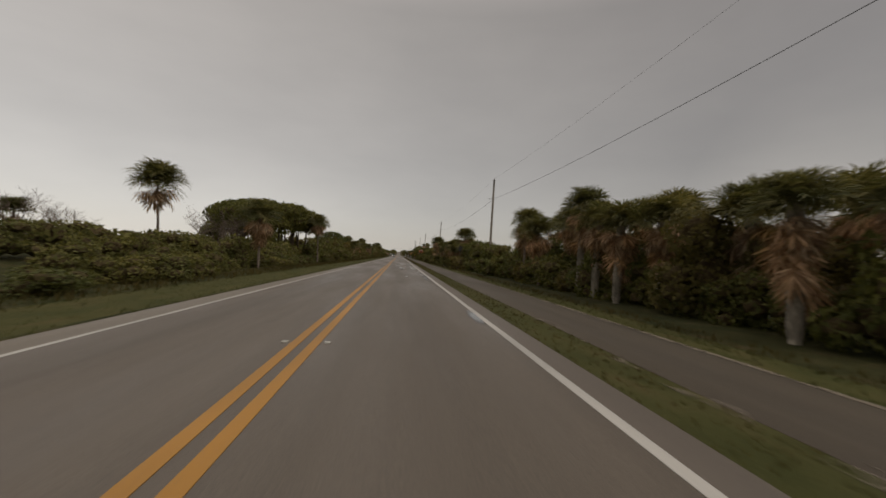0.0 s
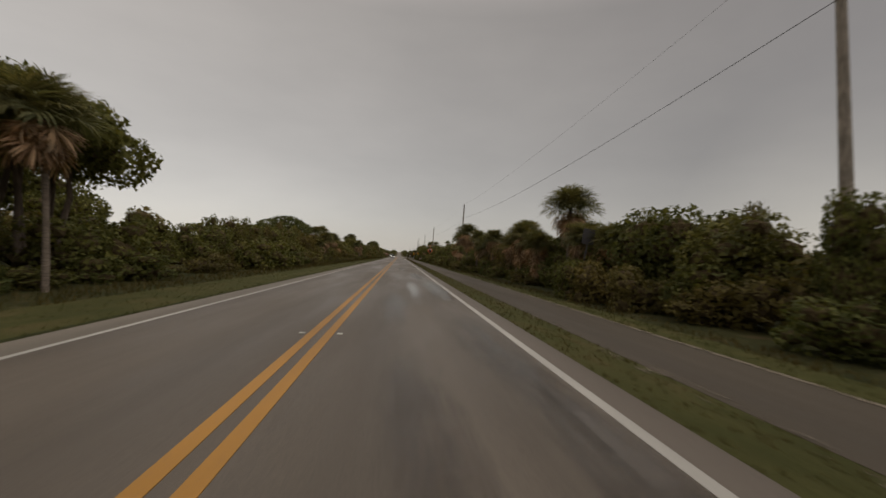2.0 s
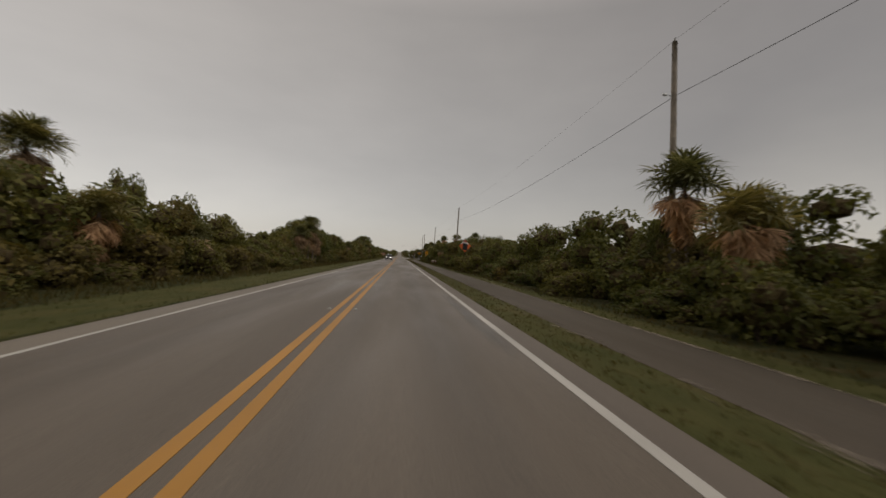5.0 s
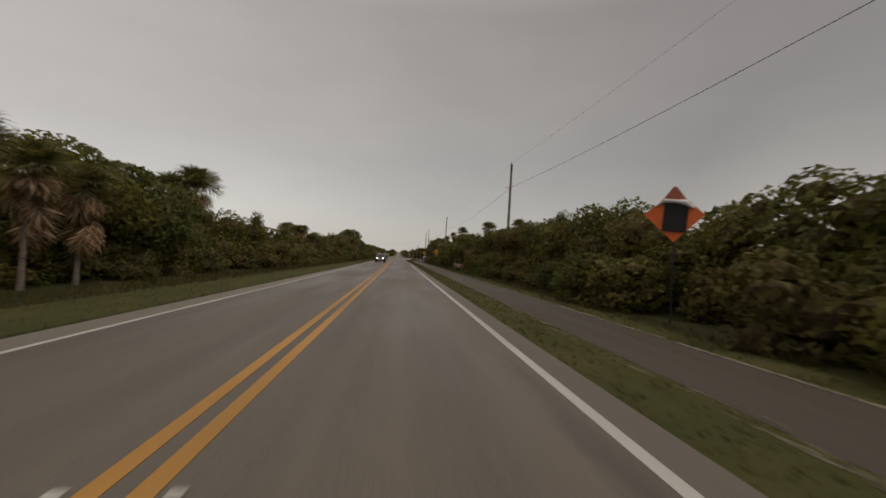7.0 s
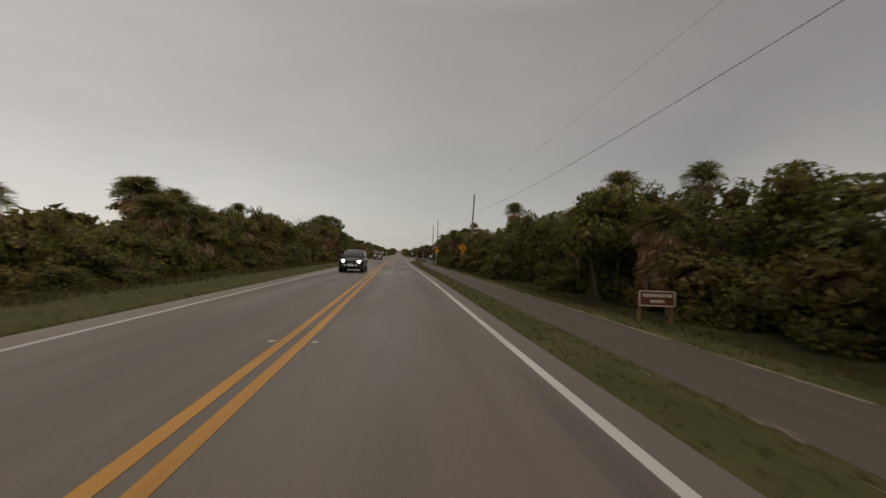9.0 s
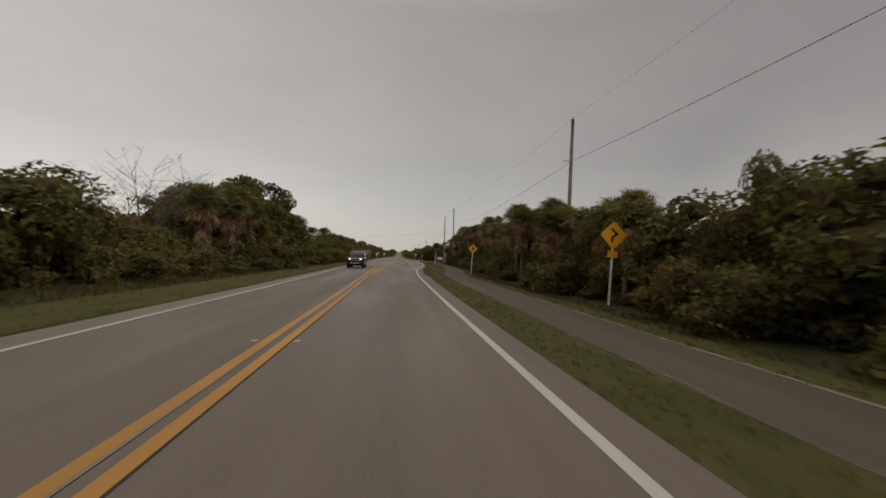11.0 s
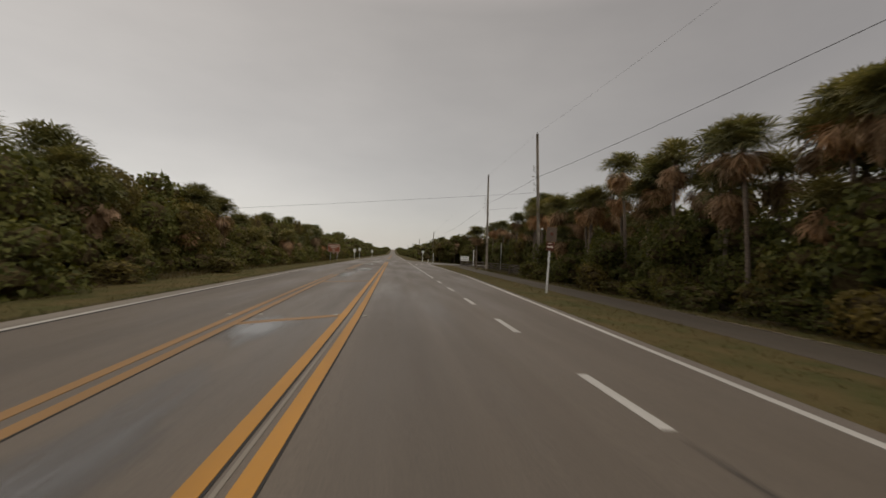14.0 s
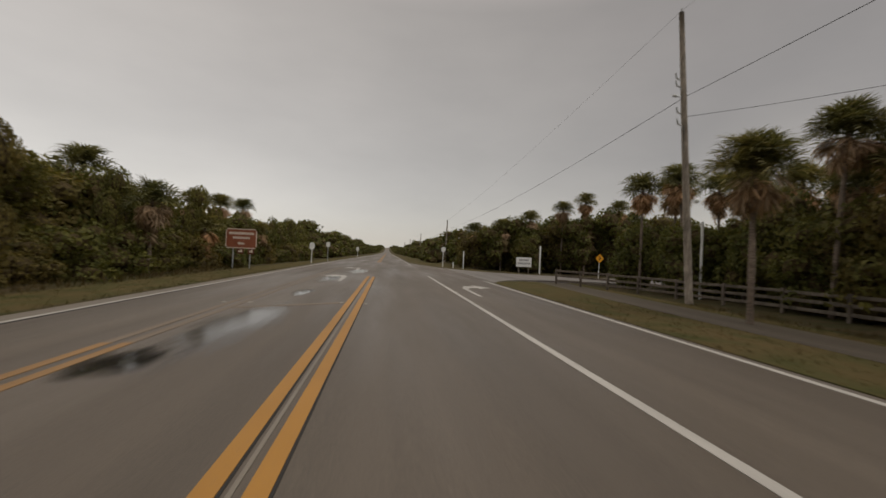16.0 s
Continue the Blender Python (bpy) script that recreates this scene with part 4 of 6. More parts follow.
def crown_poses(seed, green, dead, size, skirt=0):
    """Fronds of one head: kind, mesh and pose; a skirt hangs down along the trunk."""
    r = np.random.RandomState(seed)
    rows = []
    for k in range(green):
        t = k / (green - 1)
        el = radians(86 - 82 * t ** 0.9 + r.uniform(-12, 12))
        az = k * 2.39996 + r.uniform(-0.2, 0.2)
        rows.append((0, r.randint(4), Matrix.Translation((0, 0, -0.15 + 0.2 * (1 - t))) @ Matrix.Rotation(az, 4, "Z") @ Matrix.Rotation(-el, 4, "Y") @ Matrix.Rotation(r.uniform(-0.7, 0.7), 4, "X") @ Matrix.Scale(size * (0.86 + 0.22 * min(1, 2.2 * t)) * r.uniform(0.9, 1.08), 4)))
    for k in range(dead):
        az = k * 2.39996 + r.uniform(-0.4, 0.4)
        rows.append((1, r.randint(3), Matrix.Translation((0, 0, -0.1 - size * r.uniform(0, 0.55))) @ Matrix.Rotation(az, 4, "Z") @ Matrix.Rotation(radians(14 + 64 * r.uniform(0, 1)), 4, "Y") @ Matrix.Rotation(r.uniform(-0.6, 0.6), 4, "X") @ Matrix.Scale(size * r.uniform(0.85, 1.15), 4)))
    for k in range(skirt):
        az = k * 2.39996 + r.uniform(-0.4, 0.4)
        rows.append((1, r.randint(3), Matrix.Translation((0.1 * math.cos(az), 0.1 * math.sin(az), -0.3 - 1.5 * r.uniform(0, 1))) @ Matrix.Rotation(az, 4, "Z") @ Matrix.Rotation(radians(r.uniform(58, 86)), 4, "Y")
                     @ Matrix.Rotation(r.uniform(-0.7, 0.7), 4, "X") @ Matrix.Scale(r.uniform(0.6, 0.95), 4)))
    return rows


def trunk_mesh(seed, h, boots):
    r = np.random.RandomState(seed)
    bm = bmesh.new()
    lean = Vector((r.uniform(-0.06, 0.06), r.uniform(-0.06, 0.06), 0))
    pts = [Vector((0, 0, -0.3)) + lean * 0] + [lean * h * (k / 6) ** 1.5 + Vector((0, 0, h * k / 6)) for k in range(7)]
    thin = 1.0 if boots else 0.74
    rad = [0.19 * thin] + [0.145 * thin - 0.025 * k / 6 + 0.012 * math.sin(k * 2.1 + seed) for k in range(7)]
    tube(bm, pts, rad, 10)
    if boots:                # criss-cross stubs of old leaf stalks
        for k in range(int(h / 0.13)):
            z = 0.1 + k * 0.13
            c = lean * h * (z / h) ** 1.5
            for j in range(5):
                q = (j + 0.5 * (k % 2)) * 2 * math.pi / 5 + 0.35 * k
                o = Vector((math.cos(q), math.sin(q), 0))
                s = Vector((-math.sin(q), math.cos(q), 0))
                b = c + Vector((0, 0, z))
                v = [bm.verts.new(p) for p in (b + o * 0.14 - s * 0.10, b + o * 0.14 + s * 0.10, b + o * 0.215 + s * 0.05 + Vector((0, 0, 0.24)), b + o * 0.215 - s * 0.05 + Vector((0, 0, 0.24)),
                                               b + o * 0.18 + s * 0.04 + Vector((0, 0, 0.22)), b + o * 0.18 - s * 0.04 + Vector((0, 0, 0.22)))]
                for f in ((0, 1, 2, 3), (3, 2, 4, 5), (1, 4, 2), (0, 3, 5)):
                    bm.faces.new([v[i] for i in f])
    me = bpy.data.meshes.new("trunk")
    bm.to_mesh(me)
    bm.free()
    me.materials.append(M_BOOT if boots else M_TRUNK)
    return me, lean * h + Vector((0, 0, h))


PALM_LABEL = "cabbage palm with fan fronds and a skirt of dead brown leaves"


def arrays(me):
    v = np.zeros(len(me.vertices) * 3, np.float32)
    me.vertices.foreach_get("co", v)
    me.calc_loop_triangles()
    f = np.zeros(len(me.loop_triangles) * 3, np.int32)
    me.loop_triangles.foreach_get("vertices", f)
    return v.reshape(-1, 3), f.reshape(-1, 3)


FROND_A, DEAD_A = [arrays(frond_mesh(k, False, False)) for k in range(4)], [arrays(frond_mesh(20 + k, True, False)) for k in range(3)]
CROWNS = {}


def crown_mesh(style):
    """A whole crown in one mesh, for palms that stand farther off: live fronds, and dead ones apart."""
    if style not in CROWNS:
        green, dead, seed = style
        out = []
        for want, src, mat, name in ((0, FROND_A, M_FROND, "crown"), (1, DEAD_A, M_DEAD, "dead_fronds")):
            V, F, base = [], [], 0
            for kind, k, m in crown_poses(seed, green, dead, 1.0, 18 if dead > 33 else 0):
                if kind == want:
                    v, f = src[k]
                    a = np.array(m)
                    V.append(v @ a[:3, :3].T + a[:3, 3])
                    F.append(f + base)
                    base += len(v)
            out.append(mesh_from(name, np.concatenate(V), np.concatenate(F), [mat]))
        CROWNS[style] = out
    return CROWNS[style]


PALM_SIZE = {56.2: 1.18, 80.2: 1.02, 93.7: 1.25, 128.3: 1.15, 140.8: 1.12, 120.4: 0.86, 220.2: 1.35, 244.3: 0.55, 242.8: 0.62, 244.5: 0.62, 322.4: 0.8, 189.9: 0.78, 191.5: 0.72, 194.2: 0.82, 196.8: 0.76, 199.4: 0.76}      # the broadest heads, by place


def palm(x, y, z, near=False, boots=False, size=1.0, dead=12, green=34, seed=0):
    """A palm whose crown is centred at height z."""
    size = 0.92 * (PALM_SIZE[y] if y in PALM_SIZE else size)
    green, dead = (green + 10 if near else green + 2), dead + 12
    base = ground_z(x, y)
    h = max(1.2, z - base - 0.1)
    p = empty("palm", pose(x, y, base, 0, 0, R.uniform(0, 360)), PALM_LABEL if dead > 6 else "cabbage palm with a round head of green fan fronds", "palm", "palms in the scrub")
    me, top = trunk_mesh(seed, h, boots)
    t = new("trunk", me)
    t.parent = p
    if near:
        for kind, k, m in crown_poses(seed, green, dead, size, 20 if dead > 33 and z > 2.8 else 0):
            f = new("dead_frond" if kind else "frond", (DEADS if kind else FRONDS)[k])
            f.parent = p
            f.matrix_local = Matrix.Translation(top) @ m
    else:
        for name, me in zip(("crown", "dead_fronds"), crown_mesh((green, dead, seed % 4))):
            c = new(name, me)
            c.parent = p
            c.matrix_local = Matrix.Translation(top) @ Matrix.Rotation(seed * 1.7, 4, "Z") @ Matrix.Scale(size, 4)
    return p


# beside the first stretch of trail: stout palms with boots on their trunks
for k, (x, y, z) in enumerate([(13.4, 25.6, 3.4), (11.9, 27.4, 3.3), (14.0, 31.0, 3.6), (13.0, 34.8, 3.6), (12.0, 36.8, 3.5), (12.1, 39.3, 3.8), (12.4, 42.0, 5.0), (13.6, 45.5, 4.3), (12.4, 49.4, 3.8), (12.6, 54.4, 5.0), (13.6, 57.0, 4.0)]):
    palm(x, y, z, True, k < 7, 0.78 if k < 2 else 1.0 if y > 48 else 0.9, 26, 38, k)
for k, (x, y, z) in enumerate([(13.2, 93.7, 5.4), (14.6, 95.5, 4.2), (11.9, 100.8, 3.8), (13.2, 102.8, 4.3), (12.6, 104.4, 3.6), (12.4, 106.4, 3.2), (12.4, 99.4, 2.9), (12.6, 115.3, 4.0), (13.2, 119.4, 3.9), (11.6, 120.4, 4.2), (11.5, 128.3, 5.35), (12.6, 140.8, 4.9), (14.0, 152.0, 5.2), (12.9, 86.4, 2.7), (12.6, 89.2, 3.0), (13.6, 91.4, 2.8), (12.2, 97.2, 2.9)]):
    palm(x, y, z, x < 13.5, False, 0.85 if 86 < y < 92 or 97 < y < 107 else 1.0 if 128 < y < 129 else 1.12 if y > 125 or y < 94 else 0.95, 26, 36, 20 + k)
kind, k, m = placed(1, 13.4, 32.3, 4.4, 1.1)      # a bright leafy bush between the palms
s = empty("shrub", m, "tall bright green shrub between the palm trunks", "shrub", "shrubs along the verge")
new("foliage", PROTO[kind][k][1]).parent = s
new("woody_base", STEMS).parent = s
for x, y, h in ((10.6, 86.3, 2.1), (10.9, 84.6, 1.9)):      # in front of the slate panel
    kind, k, m = placed(1, x, y, h, 0.8)
    s = empty("shrub", m, "dense green broad-leaved coastal shrub at the edge of the scrub", "shrub", "shrubs along the verge")
    new("foliage", PROTO[kind][k][1]).parent = s
    new("woody_base", STEMS).parent = s
# inland side, second and third stretch
for k, (x, y, z) in enumerate([(23.0, 255.2, 7.9), (17.4, 257.6, 7.3), (11.9, 242.8, 3.15), (12.0, 244.5, 3.3), (17.0, 283.4, 7.9), (15.2, 297.7, 5.0), (13.0, 296.6, 3.7), (12.4, 304.4, 4.4), (13.2, 308.6, 5.1),
                               (12.3, 310.6, 5.2), (12.4, 312.9, 5.9), (13.2, 315.5, 5.9), (17.0, 322.4, 6.5), (15.0, 325.0, 4.9), (15.8, 327.5, 5.2), (15.6, 330.4, 5.5), (16.4, 333.3, 5.6), (15.6, 336.8, 5.9), (15.6, 343.4, 6.3), (18.0, 340.6, 6.0), (17.0, 346.2, 7.9), (17.4, 350.4, 6.4)]):
    palm(x, y, z, 11 < x < 14.3, False, 0.82 if 304 < y < 319 else 0.95, 24, 34, 40 + k)
for k, (x, y, z) in enumerate([(16.2, 354.8, 6.8), (17.4, 357.0, 7.4), (16.0, 360.0, 6.9), (16.8, 362.6, 7.3), (16.4, 365.5, 7.3), (16.5, 370.3, 7.8), (16.2, 367.4, 5.8), (15.8, 374.5, 6.1), (16.0, 381.2, 6.4), (16.4, 386.0, 6.5),
                               (17.0, 388.6, 6.6), (17.5, 391.0, 6.6), (20.4, 393.1, 6.4), (18.6, 395.0, 7.6), (20.5, 395.4, 8.2), (20.5, 397.4, 7.8), (19.0, 404.6, 7.2), (18.5, 417.0, 6.7), (20.0, 414.6, 7.0), (21.6, 417.8, 6.8), (20.6, 410.6, 6.1), (20.6, 402.3, 8.4), (20.4, 400.1, 8.1), (21.2, 398.3, 9.4), (19.6, 397.0, 8.4), (22.0, 404.4, 7.4), (17.6, 372.6, 6.6), (16.9, 376.9, 6.2), (18.2, 379.0, 6.5), (18.3, 352.6, 6.8), (18.8, 355.6, 7.2), (18.6, 348.4, 6.7), (18.4, 359.0, 7.0)]):
    palm(x, y, z, x < 16.3 or y == 404.6, False, 0.95, 16, 32, 60 + k)
for k, (x, y, z) in enumerate([(23.5, 352.0, 10.7), (22.6, 339.0, 8.2), (21.7, 360.0, 9.4), (23.3, 377.5, 9.8)]):      # tall heads above the rest
    palm(x, y, z, False, False, 1.0, 20, 34, 170 + k)
palm(12.7, 401.9, 4.8, True, False, 0.88, 14, 44, 3)      # alone on the corner lawn
for k, (x, y, z) in enumerate([(23.2, 407.0, 5.8), (24.5, 408.4, 6.4), (25.0, 411.2, 6.6), (23.5, 413.8, 7.0), (24.5, 417.0, 7.2), (28.0, 405.5, 7.8), (29.0, 412.0, 7.4), (31.0, 418.0, 7.0),
                               (26.0, 440.8, 9.0), (23.2, 441.5, 8.0), (19.0, 443.0, 6.6), (15.5, 442.5, 5.4), (31.0, 442.0, 8.6), (35.5, 445.0, 7.6), (12.8, 446.0, 4.9), (28.5, 444.0, 6.2)]):
    palm(x, y, z, False, False, 0.95, 26, 30, 80 + k)
# sea side
for k, (x, y, z) in enumerate([(-19.1, 55.5, 6.7), (-30.0, 54.9, 3.8), (-11.0, 56.2, 4.4), (-10.4, 80.2, 5.6), (-14.8, 155.0, 5.7), (-14.7, 145.4, 5.0), (-11.5, 138.9, 3.8), (-11.6, 147.8, 4.0), (-13.2, 244.3, 2.8), (-11.2, 189.9, 3.8), (-11.3, 191.5, 3.5), (-16.8, 220.2, 6.7), (-16.5, 259.2, 4.9), (-13.6, 255.6, 3.4), (-13.4, 257.6, 3.7), (-13.2, 259.8, 3.2),
                               (-18.0, 261.4, 5.0), (-20.0, 265.4, 5.7), (-19.0, 267.8, 5.1), (-24.0, 296.6, 7.2), (-12.0, 304.4, 4.5), (-11.6, 307.4, 4.3), (-12.3, 330.6, 5.0), (-14.0, 340.8, 3.1)]):
    palm(x, y, z, k in (0, 2, 3, 4, 5, 6, 7, 9, 10, 11, 13, 14, 15, 20, 21, 22), False, 1.42 if k == 0 else 1.1 if 258 < y < 269 and x < -16 else 0.95, (30 if 130 < y < 196 or 255 < y < 260 else 24 if y > 300 else 20) if k not in (0, 1, 2) else 22 if k == 2 else 3, 34, 110 + k)
for k, (x, y, z) in enumerate([(-15.0, 346.9, 3.5), (-16.4, 362.4, 5.4), (-12.7, 375.2, 4.4), (-12.7, 378.6, 4.2), (-13.0, 363.4, 4.2), (-14.3, 365.2, 5.5), (-20.0, 367.4, 6.6), (-15.0, 381.7, 4.6), (-14.6, 389.2, 3.7), (-16.0, 403.1, 5.0),
                               (-16.0, 416.2, 5.7), (-11.2, 194.2, 4.5), (-11.1, 196.8, 4.0), (-11.2, 199.4, 3.7), (-17.8, 218.6, 6.3), (-12.0, 309.6, 5.3), (-11.8, 312.6, 4.8), (-17.0, 431.8, 5.4), (-18.0, 439.6, 6.0), (-18.0, 446.9, 6.4)]):
    palm(x, y, z, 370 < y < 380 or y < 320 or k in (4, 8), False, 1.0, 26 if y < 320 or 370 < y < 380 else 16, 32, 140 + k)


for k in range(38):          # more of them in a dense rank
    y = 299 + 2.45 * k + R.uniform(-1, 1)
    x = 13.5 + R.uniform(0, 2.6) + max(0, trail_a(y) - 6.2) * 0.7
    if not clear(x, y) and not 317 < y < 327:
        palm(x, y, height_r(y) * R.uniform(0.74, 0.98), False, False, R.uniform(0.82, 0.98), 26, 28, 300 + k)
for k in range(12):
    y = 26 + 2.7 * k + R.uniform(-1, 1)
    palm(15.0 + R.uniform(0, 2.5), y, height_r(y) * R.uniform(0.8, 1.0), False, False, 0.9, 16, 28, 340 + k)
for k in range(16):          # close-set palms behind the fence
    palm(R.uniform(19.6, 25), 387.5 + 1.15 * k + R.uniform(-0.5, 0.5), R.uniform(5.0, 8.2), False, False, 0.92, 16, 28, 360 + k)
# palms half sunk in the scrub on both sides
for k, (side, y) in enumerate(SUNK):
    x = side * ((11.6 if side < 0 else 12.2) + R.uniform(-0.3, 0.9) + max(0, trail_a(y) - 6.2 if side > 0 else 0) * 0.85)
    hf = height_l if side < 0 else height_r
    if not clear(x, y) and not (side < 0 and 60 < y < 90):
        palm(x, y, min(4.0, hf(y) * (R.uniform(0.55, 0.8) if side > 0 else R.uniform(0.42, 0.66))), False, False, R.uniform(0.8, 0.95), 30, 26, 200 + k)


# ---- broad-leaved trees ----
def tree(x, y, height, spread, seed, label, stems=4, gaps=0.62, ragged=1.0, fall=0.38):
    """Several crooked stems under a broad crown with gaps in it."""
    r = np.random.RandomState(seed)
    base = ground_z(x, y)
    t = empty("tree", pose(x, y, base), label, "tree", "trees in the scrub")
    bm = bmesh.new()
    lobes = []
    for k in range(stems):
        q = k * 6.28 / stems + r.uniform(-0.5, 0.5)
        tip = Vector((math.cos(q) * spread[0] * 0.55, math.sin(q) * spread[1] * 0.55, height * r.uniform(0.62, 0.8)))
        foot = Vector((math.cos(q) * 0.5, math.sin(q) * 0.7, -0.2))
        mid = foot.lerp(tip, 0.45) + Vector((r.uniform(-0.4, 0.4), r.uniform(-0.4, 0.4), height * 0.1))
        tube(bm, [foot, mid, tip], [0.17, 0.12, 0.05], 7)
        for j in range(4):
            s = mid.lerp(tip, r.uniform(0.1, 0.8))
            e = s + Vector((r.uniform(-1, 1) * spread[0] * 0.35, r.uniform(-1, 1) * spread[1] * 0.35, height * r.uniform(0.08, 0.25)))
            tube(bm, [s, s.lerp(e, 0.5) + Vector((0, 0, 0.2)), e], [0.06, 0.04, 0.015], 5)
    part("trunk", bm, M_BARK, t, "crooked grey-brown stems")
    n = int((9 + spread[0] * spread[1] * 0.75) / ragged ** 1.6)
    for k in range(n):
        q, d = r.uniform(0, 6.28), math.sqrt(r.uniform(0, 1))
        cx, cy = math.cos(q) * d * spread[0], math.sin(q) * d * spread[1]
        cz = height * (0.86 - fall * d * d) - r.uniform(0, 1.5 if fall > 0.3 else 0.9) * (1 if ragged == 1 else 2.6)
        rr = r.uniform(1.0, 1.8) * ragged
        lobes.append(((cx, cy, cz), (rr * 1.25, rr * 1.25, rr * 0.72)))
    v, f, i = foliage(seed, lobes, 0.225, 32, gaps)
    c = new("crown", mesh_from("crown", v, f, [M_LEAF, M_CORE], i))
    c.parent = t
    return t


rows = [placed(-1, -R.uniform(15, 25), R.uniform(74, 94), R.uniform(2.4, 3.5)) for k in range(24)]
thicket("thicket", rows, "dark undergrowth below the umbrella-shaped trees", 0.2)
BROAD = "broad spreading sea grape tree with dark leathery leaves"
for k, (x, y, h, a, b) in enumerate(((-18.8, 73.6, 8.0, 2.4, 2.4), (-20.8, 77.5, 8.6, 2.6, 2.8), (-18.6, 80.0, 9.2, 3.0, 3.4), (-16.0, 83.2, 9.7, 2.8, 3.4), (-14.2, 84.6, 9.2, 1.8, 2.2), (-20.0, 84.0, 9.9, 3.0, 2.8), (-14.6, 81.0, 8.8, 2.0, 2.2))):
    tree(x, y, h, (a, b), 1 + 20 * k, "umbrella-shaped sea grape tree with a broad dark crown", 4, 0.6, 1.0, 0.2)
tree(-27.0, 96.0, 10.0, (5.0, 5.0), 11, BROAD, 5)
tree(-15.2, 202.5, 6.6, (3.2, 4.2), 4, BROAD, 4)
tree(-14.8, 207.6, 7.2, (2.8, 3.0), 5, BROAD, 4)
tree(-15.2, 321.0, 10.5, (3.6, 4.2), 6, "tall dark oak with a dense ragged crown", 4, 0.55, 0.62)
tree(-14.6, 327.7, 10.9, (3.4, 3.6), 7, "tall dark oak with a dense ragged crown", 4, 0.55, 0.62)
tree(-17.6, 134.8, 7.9, (3.2, 4.8), 8, BROAD, 4, 0.3, 1.0, 0.3)
tree(-15.0, 373.0, 7.2, (2.4, 3.0), 15, "tall dark oak with a dense ragged crown", 4, 0.55, 0.62)
tree(-15.4, 314.0, 8.7, (2.8, 4.0), 9, BROAD, 4)
tree(12.4, 248.4, 6.2, (1.5, 2.2), 10, BROAD, 4)


def bare_bush(x, y, h, seed):
    r = np.random.RandomState(seed)
    bm = bmesh.new()
    for k in range(13):
        q = r.uniform(0, 6.28)
        top = Vector((math.cos(q) * h * 0.6, math.sin(q) * h * 0.6, h * r.uniform(0.7, 1.0)))
        mid = top * 0.5 + Vector((r.uniform(-0.2, 0.2), r.uniform(-0.2, 0.2), 0.1 * h))
        tube(bm, [(0, 0, -0.2), mid, top], [0.042, 0.026, 0.008], 4)
        for j in range(8):
            s = mid.lerp(top, r.uniform(0, 0.9))
            e = s + Vector((r.uniform(-0.7, 0.7), r.uniform(-0.7, 0.7), r.uniform(0.1, 0.8))) * (h / 3)
            tube(bm, [s, e], [0.014, 0.006], 3)
            for i in range(3):
                o = s.lerp(e, r.uniform(0.3, 1.0))
                tube(bm, [o, o + Vector((r.uniform(-0.5, 0.5), r.uniform(-0.5, 0.5), r.uniform(0.05, 0.5))) * (h / 5)], [0.008, 0.004], 3)
    b = part("bare_bush", bm, M_TWIG)
    b.location = (x, y, ground_z(x, y))
    return tagged(b, "leafless grey-brown bush of bare branching twigs", "bush", "bare bushes")


for k, (x, y, h) in enumerate([(-27, 52, 3.6), (-26, 55.5, 3.2), (-17.5, 62.5, 4.6), (-18.5, 66.5, 5.4), (-17.5, 307.5, 7.2), (-16.5, 305.0, 5.8)]):
    bare_bush(x, y, h, k)


# ---- grass on the verges ----
def grass(name, bands, label):
    """Tufts of three blades in bands (x from, x to as functions of y, y from, y to, tufts per square metre, height)."""
    V = []
    for xa, xb, y0, y1, per, tall in bands:
        n = int((y1 - y0) * abs(xb(200) - xa(200)) * per)
        ys = R.uniform(y0, y1, n)
        for y in ys:
            x = R.uniform(xa(y), xb(y))
            z = ground_z(x, y) - 0.01
            for _ in range(3):
                q, w = R.uniform(0, 6.28), R.uniform(0.008, 0.018)
                h = tall * R.uniform(0.5, 1.3)
                lx, ly = R.uniform(-0.5, 0.5) * h, R.uniform(-0.5, 0.5) * h
                cx, cy = x + R.uniform(-0.05, 0.05), y + R.uniform(-0.05, 0.05)
                V += [(cx - math.cos(q) * w, cy - math.sin(q) * w, z), (cx + math.cos(q) * w, cy + math.sin(q) * w, z), (cx + lx, cy + ly, z + h)]
    F = np.arange(len(V)).reshape(-1, 3)
    return tagged(new(name, mesh_from(name, V, F, [M_GRASS if name == "grass" else M_LAWN])), label, "grass", kind="stuff")


grass("grass", [(lambda y: edge_r(y) + 0.02, lambda y: max(edge_r(y) + 0.1, trail_a(y) - 0.03), 16, 408, 22, 0.075),
                (lambda y: trail_a(y) + TRAIL_W + 1.0, lambda y: trail_a(y) + TRAIL_W + 2.2, 20, 408, 16, 0.18),
                (lambda y: edge_l(y) - 3.6, lambda y: edge_l(y) - 5.8, 22, 425, 12, 0.34)], "short damp grass with dry brown blades on the verges")
grass("mown_grass", [(lambda y: trail_a(y) + TRAIL_W + 0.03, lambda y: trail_a(y) + TRAIL_W + 1.2, 20, 408, 20, 0.10),
                     (lambda y: edge_l(y) - 0.03, lambda y: edge_l(y) - 4.6, 18, 425, 11, 0.09)], "short green mown grass along the verges")


# ---- utility poles and wires ----
POLE_Y = [-2.0, 75.4, 153.4, 228.6, 307.2, 385.0, 408.5, 486.0, 562.0, 640.0, 720.0]


def pole_x(y):
    return float(np.interp(y, [0, 75, 153, 230, 307, 384, 408, 486, 720], [13.9, 14.0, 14.2, 13.8, 15.0, 15.8, 15.7, 14.2, 13.7]))


def lean(y):
    """How far a pole's head stands off its foot, across and along the road."""
    return (-0.3 if y == 385.0 else -0.05 if y in BUSY else 0.5, 1.1)


